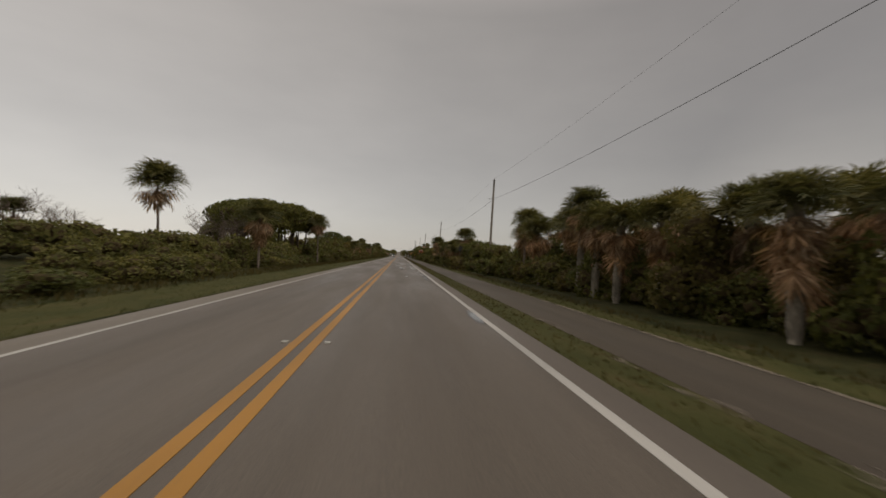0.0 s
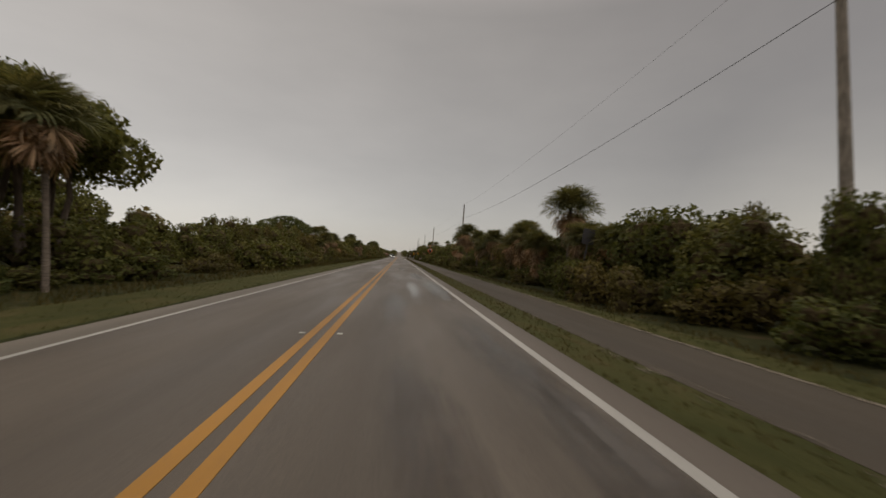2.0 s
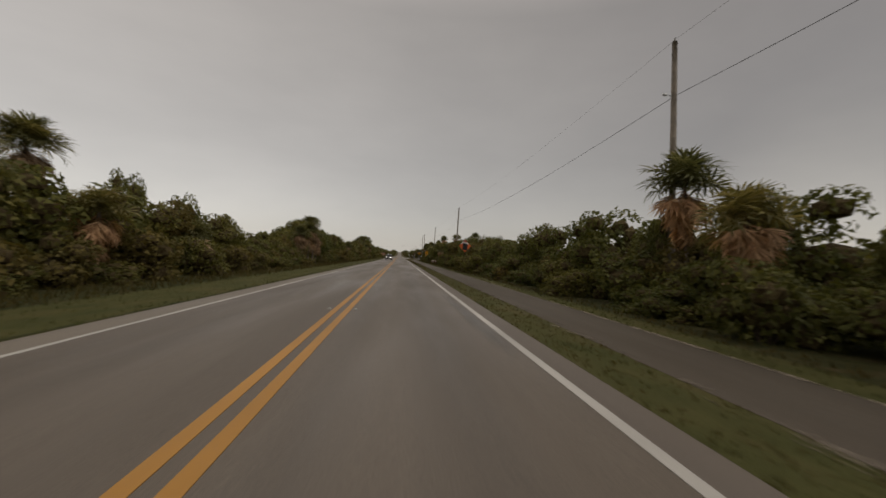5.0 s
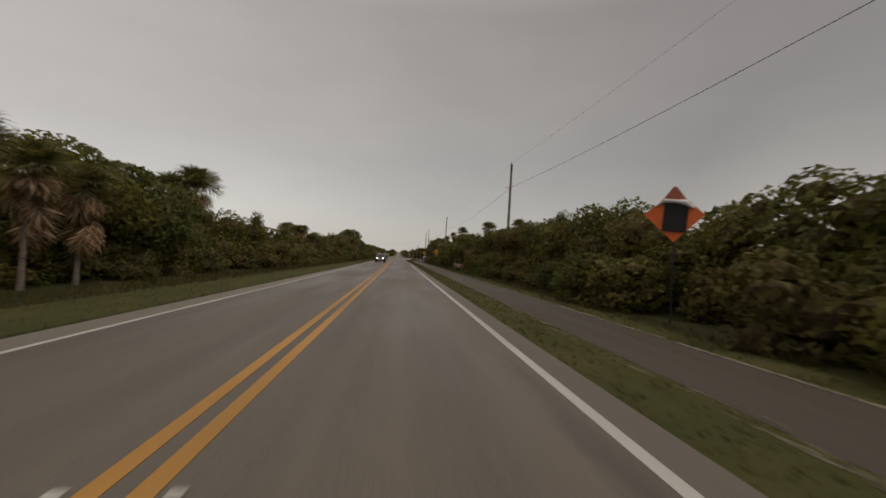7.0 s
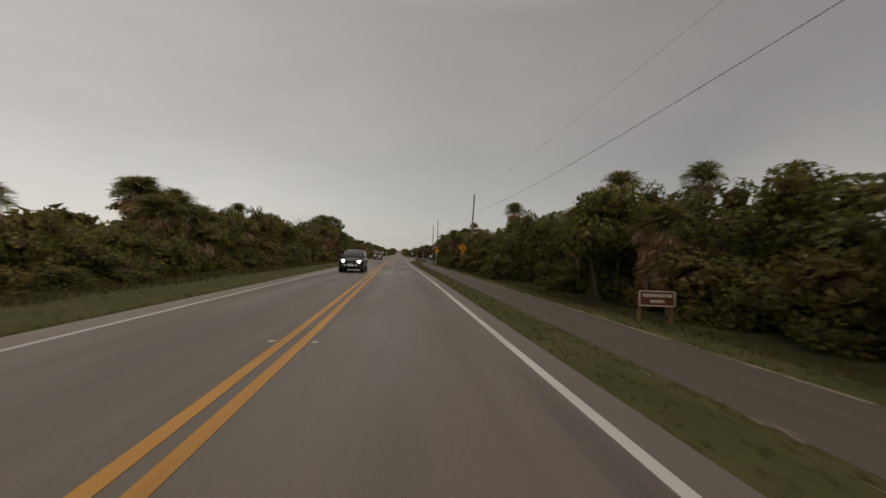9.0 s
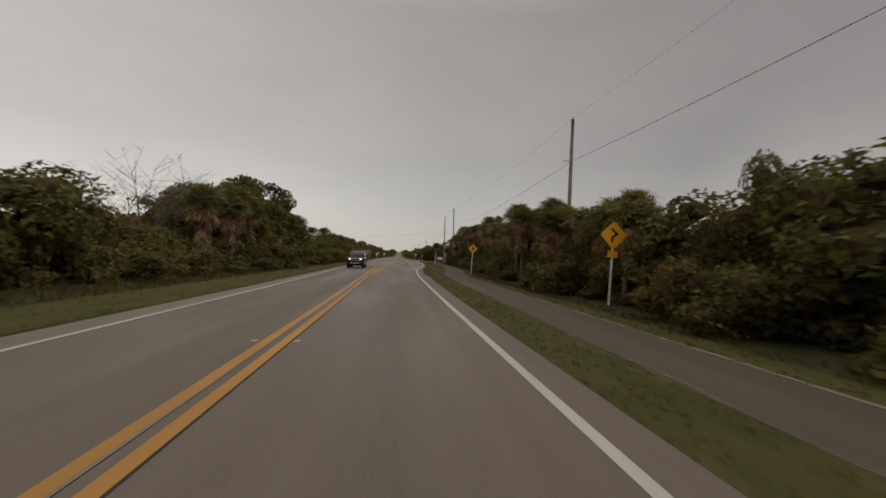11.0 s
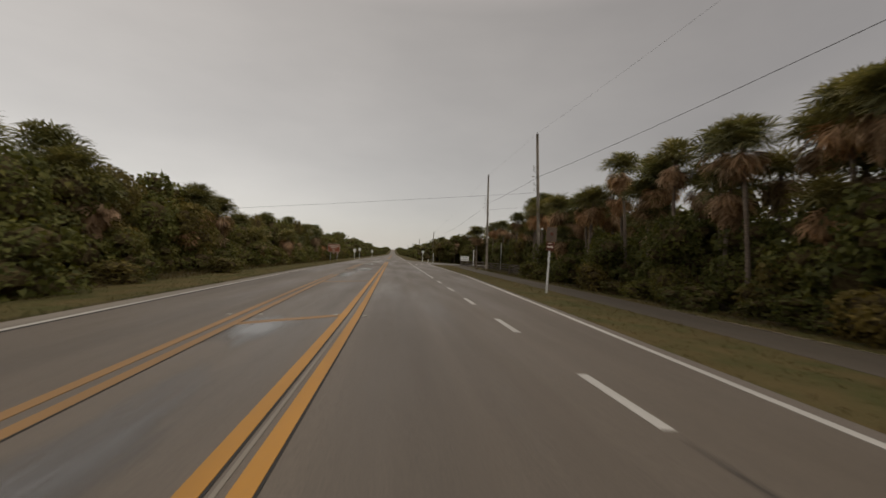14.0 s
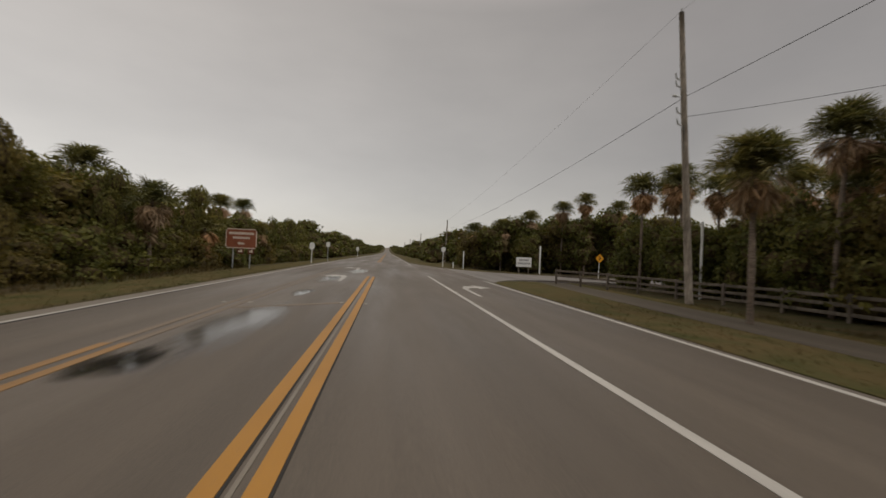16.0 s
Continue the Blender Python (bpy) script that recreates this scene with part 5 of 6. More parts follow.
BUSY = (385.0, 408.5)


def hook(y):
    """Height of the cable bracket on a pole."""
    return 7.6 if y > 450 else 10.4


def pole_top(y):
    return 9.7 if y > 450 else 15.0 if y in BUSY else 14.1 if y == 307.2 else 13.3



def on_pole(y, z):
    return Vector((pole_x(y) + lean(y)[0] * z / 13, y + lean(y)[1] * z / 13, ground_z(pole_x(y), y) + z))


def utility_pole(y, busy=False):
    x, off = pole_x(y), lean(y)
    tall, at_hook = pole_top(y), hook(y)
    p = empty("utility_pole", pose(x, y, ground_z(x, y)), "tall weathered grey wooden utility pole leaning slightly", "utility pole", "utility poles along the road")
    bm = bmesh.new()
    tube(bm, [(off[0] * z / 13, off[1] * z / 13, z) for z in (-0.4, tall * 0.23, tall * 0.46, tall * 0.69, tall * 0.9, tall)], [0.19, 0.175, 0.16, 0.145, 0.13, 0.125], 12)
    part("pole_shaft", bm, M_POLE, p)
    sx, sy = off[0] * at_hook / 13, off[1] * at_hook / 13
    bm = bmesh.new()
    tube(bm, [(sx, sy, at_hook), (sx - 0.3, sy, at_hook + 0.05), (sx - 0.46, sy, at_hook + 0.06)], [0.03, 0.03, 0.03], 6)
    part("bracket", bm, M_STEEL, p, "short steel bracket")
    bm = bmesh.new()
    tube(bm, [(sx - 0.4, sy, at_hook + 0.02), (sx - 0.46, sy, at_hook + 0.06), (sx - 0.62, sy, at_hook + 0.06)], [0.05, 0.075, 0.05], 8)
    part("insulator", bm, M_INSUL, p, "grey porcelain insulator")
    bm = bmesh.new()
    tube(bm, [(off[0] * tall / 13, off[1] * tall / 13, tall - 0.05), (off[0] * tall / 13, off[1] * tall / 13, tall + 0.2)], [0.05, 0.04], 8)
    part("insulator", bm, M_INSUL, p)
    if busy:
        for z in (8.9, 9.5, 10.9, 11.3):
            bm = bmesh.new()
            tube(bm, [(off[0] * z / 13 - 0.1, off[1] * z / 13, z), (off[0] * z / 13 - 0.42, off[1] * z / 13 - 0.05, z + 0.1), (off[0] * z / 13 - 0.44, off[1] * z / 13, z + 0.35)], [0.03, 0.05, 0.03], 6)
            part("cable_fitting", bm, M_INSUL, p)
        bm = bmesh.new()
        tube(bm, [(0.02, 0.2, 0.0), (off[0] * 8.9 / 13 - 0.14, off[1] * 8.9 / 13 - 0.1, 8.9)], [0.03, 0.03], 6)
        part("conduit", bm, M_STEEL, p)
        bm = bmesh.new()
        bmesh.ops.create_uvsphere(bm, u_segments=12, v_segments=8, radius=0.12)
        bmesh.ops.translate(bm, vec=(0.05, -0.2, 5.0), verts=bm.verts)
        part("meter", bm, M_WPOST, p, "small pale round meter")
    return p


for y in POLE_Y:
    utility_pole(y, y in BUSY)


def wire(a, b, sag, radius, label):
    bm = bmesh.new()
    n = 24
    pts = [a.lerp(b, k / n) - Vector((0, 0, sag * 4 * (k / n) * (1 - k / n))) for k in range(n + 1)]
    tube(bm, pts, [radius] * (n + 1), 5)
    return tagged(part("wire", bm, M_WIRE if radius > 0.009 else M_WIRE2), label, "cable", "wires between the poles")


for a, b in zip(POLE_Y, POLE_Y[1:]):
    long = (b - a) / 77
    wire(on_pole(a, hook(a)) + Vector((0.14, 0, 0.1)), on_pole(b, hook(b)) + Vector((0.14, 0, 0.1)), 0.85 * long * long, 0.014, "thick black power cable sagging between wooden poles")
    wire(on_pole(a, pole_top(a) + 0.1), on_pole(b, pole_top(b) + 0.1), 0.7 * long * long, 0.0065, "thin overhead wire between pole tops")
wire(on_pole(385.0, 8.8), Vector((-36.0, 391.0, 3.4)), 0.1, 0.011, "black service cable crossing over the road into the trees")
wire(on_pole(408.5, 9.4), Vector((45.0, 392.0, 15.0)), 0.9, 0.012, "black service cable leading inland over the palms")


# ---- signs ----
def post(bm, x, y, z0, z1, s=0.05):
    box(bm, x, y, (z0 + z1) / 2, s, s, z1 - z0, 0.006)


def diamond(bm, y, z, half, thick, turn=0.0):
    vs = box(bm, 0, 0, 0, half * 1.4142, thick, half * 1.4142, 0.0, Matrix.Rotation(radians(45), 3, "Y"))
    bmesh.ops.bevel(bm, geom=[e for e in bm.edges if abs((e.verts[0].co - e.verts[1].co).y) > thick * 0.9], offset=half * 0.09, segments=3, affect="EDGES")
    bmesh.ops.translate(bm, vec=(0, y, z), verts=bm.verts)


def warning_sign(x, y, zc, half, symbol, label, tilt=2.0, plate=False):
    g = ground_z(x, y)
    s = empty("warning_sign", pose(x, y, g, 0, tilt, 0), label, "road sign")
    bm = bmesh.new()
    post(bm, 0, 0.04, -0.3, zc - g - half * 0.35, 0.07)
    part("post", bm, M_WPOST, s, "white sign post")
    bm = bmesh.new()
    diamond(bm, 0, zc - g, half, 0.012)
    panel = part("sign_panel", bm, M_YSIGN, s, "yellow diamond panel")
    bm = bmesh.new()
    u = half / 0.5
    z0 = zc - g
    if symbol == "tee":
        box(bm, -0.03 * u, -0.012, z0, 0.10 * u, 0.008, 0.50 * u)
        box(bm, 0.09 * u, -0.012, z0 + 0.02 * u, 0.24 * u, 0.007, 0.10 * u)
    else:
        for k, (px, pz, a) in enumerate(((-0.06, -0.15, 0), (0.02, -0.02, 40), (0.08, 0.08, -50), (-0.02, 0.16, -50))):
            box(bm, px * u, -0.012, z0 + pz * u, 0.075 * u, 0.006 + 0.0006 * k, 0.20 * u, 0, Matrix.Rotation(radians(a), 3, "Y"))
    part("symbol", bm, M_BLACK, panel, "black symbol")
    if plate:
        bm = bmesh.new()
        box(bm, 0, -0.004, z0 - half - 0.22, 0.5, 0.012, 0.32, 0.004)
        part("plate", bm, M_YSIGN, s)
    return s


warning_sign(9.82, 322.5, 2.62, 0.55, "tee", "yellow diamond side-road warning sign on a white post")
warning_sign(11.3, 293.0, 2.86, 0.68, "bend", "yellow diamond bend warning sign on a pale post", 2, True)
back = warning_sign(24.2, 433.5, 1.75, 0.5, "bend", "small yellow diamond warning sign beside the side road")

# orange roadworks sign, half folded and covered
g = ground_z(10.6, 194.3)
s = empty("roadworks_sign", pose(10.6, 194.3, g, 0, 0, -28), "orange diamond roadworks sign, folded at the top, with a black cover", "road sign")
bm = bmesh.new()
post(bm, 0, 0.06, -0.3, 3.9 - g - 0.4, 0.05)
part("post", bm, M_TRIM, s, "thin dark post")
bm = bmesh.new()
zc = 3.22 - g
for row in ([(-0.9, 0), (-0.42, 0.46), (0.42, 0.46), (0.9, 0), (0, -0.92)],):
    top = [bm.verts.new((px, -0.01, zc + pz)) for px, pz in row]
    low = [bm.verts.new((px, 0.01, zc + pz)) for px, pz in row]
    bm.faces.new(top), bm.faces.new(low[::-1])
    for k in range(5):
        bm.faces.new((top[k], low[k], low[(k + 1) % 5], top[(k + 1) % 5]))
bmesh.ops.recalc_face_normals(bm, faces=bm.faces)
part("sign_panel", bm, M_ORANGE, s, "bright orange vinyl")
bm = bmesh.new()
row = [(-0.40, 0.44), (0.40, 0.44), (0.05, 0.92), (-0.05, 0.92)]
top = [bm.verts.new((px, -0.03 - 0.05 * (pz > 0.5), zc + pz)) for px, pz in row]
low = [bm.verts.new((px, 0.005, zc + pz)) for px, pz in row]
bm.faces.new(top), bm.faces.new(low[::-1])
for k in range(4):
    bm.faces.new((top[k], low[k], low[(k + 1) % 4], top[(k + 1) % 4]))
bmesh.ops.recalc_face_normals(bm, faces=bm.faces)
part("folded_corner", bm, M_FADED, s, "dull folded upper corner")
bm = bmesh.new()
tube(bm, [(-0.56, -0.06, zc + 0.28), (-0.36, -0.08, zc + 0.46), (0.0, -0.09, zc + 0.43), (0.3, -0.08, zc + 0.40), (0.56, -0.06, zc + 0.22)], [0.04, 0.09, 0.06, 0.10, 0.04], 8)
part("cloth_roll", bm, M_CLOTH, s, "crumpled white cloth")
bm = bmesh.new()
box(bm, 0.03, -0.045, zc - 0.08, 0.72, 0.03, 0.98, 0.01, Matrix.Rotation(radians(4), 3, "Y"))
part("cover", bm, M_BLACK, s, "black plastic cover")

# low brown trail sign on two wooden posts
g = ground_z(10.0, 240.6)
s = empty("trail_sign", pose(9.98, 240.6, g), "low brown wooden park sign with pale lettering on two posts", "sign")
for px in (-0.56, 0.54):
    bm = bmesh.new()
    box(bm, px, 0.03, (0.6 - g) / 2 - 0.1, 0.10, 0.09, 0.6 - g + 0.2, 0.01)
    part("post", bm, M_SIGNWOOD, s)
bm = bmesh.new()
box(bm, 0, -0.03, 0.39 - g, 1.22, 0.04, 0.48, 0.008)
panel = part("sign_panel", bm, M_BROWN, s)
bm = bmesh.new()
for px, pz, sx, sz in ((0, 0.625, 1.24, 0.03), (0, 0.155, 1.24, 0.03), (-0.61, 0.39, 0.03, 0.5), (0.61, 0.39, 0.03, 0.5)):
    box(bm, px, -0.054, pz - g, sx, 0.012, sz)
part("border", bm, M_CREAM, panel, "cream border")
for n, a, step, z, w, h in ((9, -0.45, 0.113, 0.49, 0.085, 0.10), (5, -0.2, 0.1, 0.30, 0.075, 0.09)):
    for k in range(n):
        bm = bmesh.new()
        box(bm, a + step * k, -0.054, z - g, w, 0.01, h)
        part("letter", bm, M_CREAM, panel)

# route marker on a white post at the turn lane
g = ground_z(9.2, 365.3)
s = empty("route_sign", pose(9.2, 365.3, g, 0, 2, 0), "brown route marker with an arrow plate on a white post", "road sign")
bm = bmesh.new()
post(bm, 0, 0.04, -0.3, 2.4 - g, 0.085)
part("post", bm, M_WPOST, s, "white square post")
bm = bmesh.new()
box(bm, 0.03, -0.01, 2.83 - g, 0.56, 0.014, 0.76, 0.005)
panel = part("sign_panel", bm, M_DULL, s)
bm = bmesh.new()
bmesh.ops.create_cone(bm, cap_ends=True, segments=24, radius1=0.17, radius2=0.17, depth=0.01, matrix=Matrix.Translation((0.03, -0.022, 2.88 - g)) @ Matrix.Rotation(radians(90), 4, "X"))
part("roundel", bm, M_FENCE, panel, "round pale emblem")
bm = bmesh.new()
bmesh.ops.create_cone(bm, cap_ends=True, segments=20, radius1=0.10, radius2=0.10, depth=0.01, matrix=Matrix.Translation((0.04, -0.03, 2.86 - g)) @ Matrix.Rotation(radians(90), 4, "X"))
part("roundel_centre", bm, M_BROWN, panel)
bm = bmesh.new()
box(bm, 0.0, -0.01, 2.19 - g, 0.44, 0.014, 0.46, 0.005)
plate = part("arrow_plate", bm, M_BROWN, s)
bm = bmesh.new()
box(bm, -0.04, -0.024, 2.17 - g, 0.24, 0.01, 0.08)
box(bm, 0.10, -0.023, 2.17 - g, 0.11, 0.01, 0.11, 0, Matrix.Rotation(radians(45), 3, "Y"))
box(bm, -0.02, -0.022, 2.35 - g, 0.2, 0.01, 0.05)
part("arrow", bm, M_CREAM, plate, "pale arrow")

# large brown park sign on the sea side
g = ground_z(-9.7, 422.5)
s = empty("park_sign", pose(-9.7, 422.5, g), "large brown park sign with a pale border on steel posts", "road sign")
for px in (-0.55, 0.65):
    bm = bmesh.new()
    post(bm, px, 0.05, -0.3, 2.6 - g, 0.08)
    part("post", bm, M_STEEL, s)
bm = bmesh.new()
box(bm, 0, 0, 1.93 - g, 2.2, 0.02, 1.46, 0.0)
bmesh.ops.bevel(bm, geom=[e for e in bm.edges if abs(e.verts[0].co.y - e.verts[1].co.y) > 0.015], offset=0.12, segments=4, affect="EDGES")
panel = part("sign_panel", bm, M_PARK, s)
bm = bmesh.new()
for px, pz, sx, sz in ((0, 0.69, 2.0, 0.06), (0, -0.69, 2.0, 0.06), (-1.06, 0, 0.06, 1.2), (1.06, 0, 0.06, 1.2)):
    box(bm, px, -0.016, 1.93 - g + pz, sx, 0.01, sz)
part("border", bm, M_CREAM, panel, "cream border")
for pz, n, w in ((0.38, 13, 0.11), (0.06, 9, 0.11)):
    for k in range(n):
        bm = bmesh.new()
        box(bm, (k - (n - 1) / 2) * 0.135, -0.016, 1.93 - g + pz, w, 0.01, 0.17)
        part("letter", bm, M_CREAM, panel)
bm = bmesh.new()
box(bm, 0.05, -0.016, 1.93 - g - 0.36, 0.34, 0.01, 0.14)
box(bm, -0.14, -0.017, 1.93 - g - 0.36, 0.17, 0.01, 0.17, 0, Matrix.Rotation(radians(45), 3, "Y"))
part("arrow", bm, M_CREAM, panel, "pale arrow")
for px in (-0.02, 0.72):
    bm = bmesh.new()
    box(bm, px, -0.01, 0.99 - g, 0.46, 0.014, 0.40, 0.004)
    small = part("symbol_plate", bm, M_BROWN, s)
    bm = bmesh.new()
    box(bm, px, -0.02, 0.99 - g, 0.26, 0.01, 0.12)
    box(bm, px + 0.06, -0.021, 1.05 - g, 0.12, 0.01, 0.16)
    part("symbol", bm, M_CREAM, small)


def plain_sign(x, y, w, h, top, label, mat, name="road_sign", pm=None, turn=0, tilt=0, corner=0.2):
    g = ground_z(x, y)
    s = empty(name, pose(x, y, g, 0, tilt, turn), label, "road sign")
    bm = bmesh.new()
    post(bm, 0, 0.04, -0.3, top - g - 0.05, 0.09)
    part("post", bm, pm or M_WPOST, s)
    bm = bmesh.new()
    box(bm, 0, 0, top - g - h / 2, w, 0.014, h, 0.0)
    bmesh.ops.bevel(bm, geom=[e for e in bm.edges if abs(e.verts[0].co.y - e.verts[1].co.y) > 0.01], offset=min(w, h) * corner, segments=3, affect="EDGES")
    part("sign_panel", bm, mat, s)


plain_sign(11.2, 87.2, 0.66, 0.86, 3.41, "dark slate-coloured sign panel turned askew in the scrub", M_SLATE, "road_sign", M_SLATE, -14, 8, 0.05)
plain_sign(-7.4, 438.6, 0.55, 0.8, 2.1, "pale sign back on a white post beside the road", M_WPANEL)
plain_sign(-7.2, 450.0, 0.55, 0.7, 2.4, "pale sign back on a grey post beside the road", M_WPANEL, "road_sign", M_STEEL)
plain_sign(-6.6, 500.0, 0.7, 1.0, 2.3, "pale sign back beside the road", M_WPANEL)
plain_sign(7.9, 441.5, 0.55, 0.62, 2.35, "white square sign on a white post", M_WPANEL)
for x, y, h, w in ((9.2, 441.5, 0.75, 0.14), (10.3, 440.5, 2.2, 0.12), (19.4, 438.8, 3.4, 0.16), (18.7, 411.5, 4.4, 0.11)):
    bm = bmesh.new()
    box(bm, 0, 0, h / 2 - 0.1, w, w, h + 0.2, 0.015)
    p = part("marker_post", bm, M_WPOST)
    p.location = (x, y, ground_z(x, y))
    tagged(p, "plain white wooden marker post by the side road", "post", "marker posts")

g = ground_z(17.3, 438.5)
s = empty("notice_board", pose(17.3, 438.5, g), "white notice board with dark lettering on two posts", "sign")
for px in (-0.6, 0.6):
    bm = bmesh.new()
    post(bm, px, 0.05, -0.3, 1.4, 0.12)
    part("post", bm, M_FENCE, s)
bm = bmesh.new()
box(bm, 0, 0, 1.35, 1.9, 0.04, 1.15, 0.01)
panel = part("sign_panel", bm, M_WPANEL, s)
for pz, n in ((0.25, 7), (-0.15, 9)):
    for k in range(n):
        bm = bmesh.new()
        box(bm, (k - (n - 1) / 2) * 0.17, -0.026, 1.35 + pz, 0.13, 0.01, 0.2)
        part("letter", bm, M_BACK, panel)

# ---- split-rail fence round the corner lawn ----
fence = empty("fence", pose(0, 0, 0), "weathered grey three-rail wooden fence at the corner", "fence")
corners = [Vector(c) for c in ((14.4, 391.0, 0), (18.3, 398.0, 0), (18.2, 406.0, 0), (16.2, 413.5, 0), (13.2, 418.8, 0))]
posts = [corners[0]]
for a, b in zip(corners, corners[1:]):
    n = max(1, round((b - a).length / 2.4))
    posts += [a.lerp(b, k / n) for k in range(1, n + 1)]
for p in posts:
    bm = bmesh.new()
    box(bm, p.x, p.y, ground_z(p.x, p.y) + 0.45, 0.13, 0.13, 1.3, 0.015)
    part("post", bm, M_FENCE, fence)
for a, b in zip(posts, posts[1:]):
    for z in (0.30, 0.64, 0.98):
        bm = bmesh.new()
        d = b - a
        box(bm, (a.x + b.x) / 2, (a.y + b.y) / 2, (ground_z(a.x, a.y) + ground_z(b.x, b.y)) / 2 + z + R.uniform(-0.02, 0.02), d.length + 0.1, 0.05, 0.14, 0.01,
            Matrix.Rotation(math.atan2(d.y, d.x), 3, "Z"))
        part("rail", bm, M_FENCE, fence)


# ---- small things on the road ----
def reflector(x, y):
    bm = bmesh.new()
    box(bm, 0, 0, 0.009, 0.10, 0.09, 0.02, 0.006)
    r = part("road_reflector", bm, M_REFL)
    r.location = (x, y, road_z(x, y))
    return tagged(r, "small pale raised pavement reflector", "reflector", "reflectors along the centre line")


reflector_y = curve_through([(-1, 12.0), (0, 24.2), (3, 60.7), (7, 108.0), (15, 209.1), (17, 234.5), (22, 292.9), (25, 329.3), (27, 353.7), (29, 378.2), (31, 401.5), (34, 438)])
for k in range(-1, 33):
    y = reflector_y(k)
    for o in (-0.33, 0.33):
        reflector(double_l(y) + o, y)
    if y > 308:
        for o in (-0.33, 0.33):
            reflector(double_r(y) + o, y)


def puddle(x, y, w, l, seed, mat=M_WATER, label="thin film of rain water on the road"):
    n = max(3, int(l / 0.8))
    bm = bmesh.new()
    rows = [[bm.verts.new((x + w * (q - 0.5), y + l * (k / n - 0.5), road_z(x + w * (q - 0.5), y + l * (k / n - 0.5)) + 0.005)) for q in (0, 0.5, 1)] for k in range(n + 1)]
    for a, b in zip(rows, rows[1:]):
        for i in range(2):
            bm.faces.new((a[i], a[i + 1], b[i + 1], b[i]))
    return tagged(part("puddle", bm, mat), label, "puddle", "puddles on the road")


for k, (x, y, w, l) in enumerate([(1.3, 78, 1.1, 11), (1.75, 62, 0.9, 5), (1.5, 69, 0.9, 6), (3.0, 72, 1.3, 12), (3.1, 84, 1.2, 12), (2.6, 96, 1.6, 14), (3.3, 122, 0.6, 16), (3.3, 47, 0.6, 16),
                                  (3.3, 147, 0.6, 16), (3.3, 180, 0.6, 20), (3.3, 205, 0.6, 18), (3.3, 228, 0.6, 14), (1.6, 110, 1.0, 14)]):
    puddle(x, y, w, l, k)
for k, (x, y, w, l) in enumerate([(3.36, 49.3, 0.4, 1.8), (3.30, 45.7, 0.4, 0.9), (3.36, 38.5, 0.12, 0.5), (3.40, 58.8, 0.3, 1.8), (3.44, 107.2, 0.5, 5.0), (3.44, 113.5, 0.4, 3.0), (3.44, 28.0, 0.4, 3.2), (-2.15, 395.4, 1.3, 1.9), (-2.4, 391.3, 0.9, 1.3), (-1.7, 404.5, 0.9, 3.0)]):
    puddle(x, y, w, l, k, M_POOL, "dark puddle of rain water on the asphalt")
puddle(-2.5, 379.2, 0.6, 3.2, 0, M_TAR, "dark damp patch in the asphalt")
puddle(-1.8, 378.6, 0.5, 0.9, 0, M_TAR, "dark damp patch in the asphalt")
puddle(3.75, 343.5, 0.45, 9.0, 0, M_TAR, "dark damp streak in the asphalt")
for k, (x, y, w, l) in enumerate([(-1.7, 398.4, 1.7, 8.5), (-1.5, 378.4, 2.2, 3.0), (-1.6, 375.5, 0.9, 1.4), (-1.3, 352.0, 1.5, 4), (-1.3, 381, 2.0, 9), (-0.9, 420, 1.8, 9), (-1.7, 412.0, 1.6, 7), (-1.0, 345, 1.2, 10), (-1.0, 335, 0.9, 7), (-2.0, 371, 1.7, 9), (3.6, 340, 0.5, 8)]):
    puddle(x, y, w, l, k, M_WET)
for k, (x, y, w, l) in enumerate([(1.8, 65, 0.9, 12), (3.15, 67, 1.0, 14), (1.98, 46.9, 0.35, 1.5), (3.2, 44.2, 0.5, 2.0), (3.15, 54, 0.6, 6), (3.1, 86, 1.2, 18), (2.0, 84, 0.9, 14)]):
    puddle(x, y, w, l, k, M_GLOSS)


# ---- cars in the oncoming lane ----
def loft(bm, sections):
    """Joins rings of equal count."""
    rings = [[bm.verts.new(p) for p in s] for s in sections]
    n = len(rings[0])
    for a, b in zip(rings, rings[1:]):
        for i in range(n):
            bm.faces.new((a[i], a[(i + 1) % n], b[(i + 1) % n], b[i])).smooth = True
    bm.faces.new(rings[0][::-1])
    bm.faces.new(rings[-1])
    bmesh.ops.recalc_face_normals(bm, faces=bm.faces)


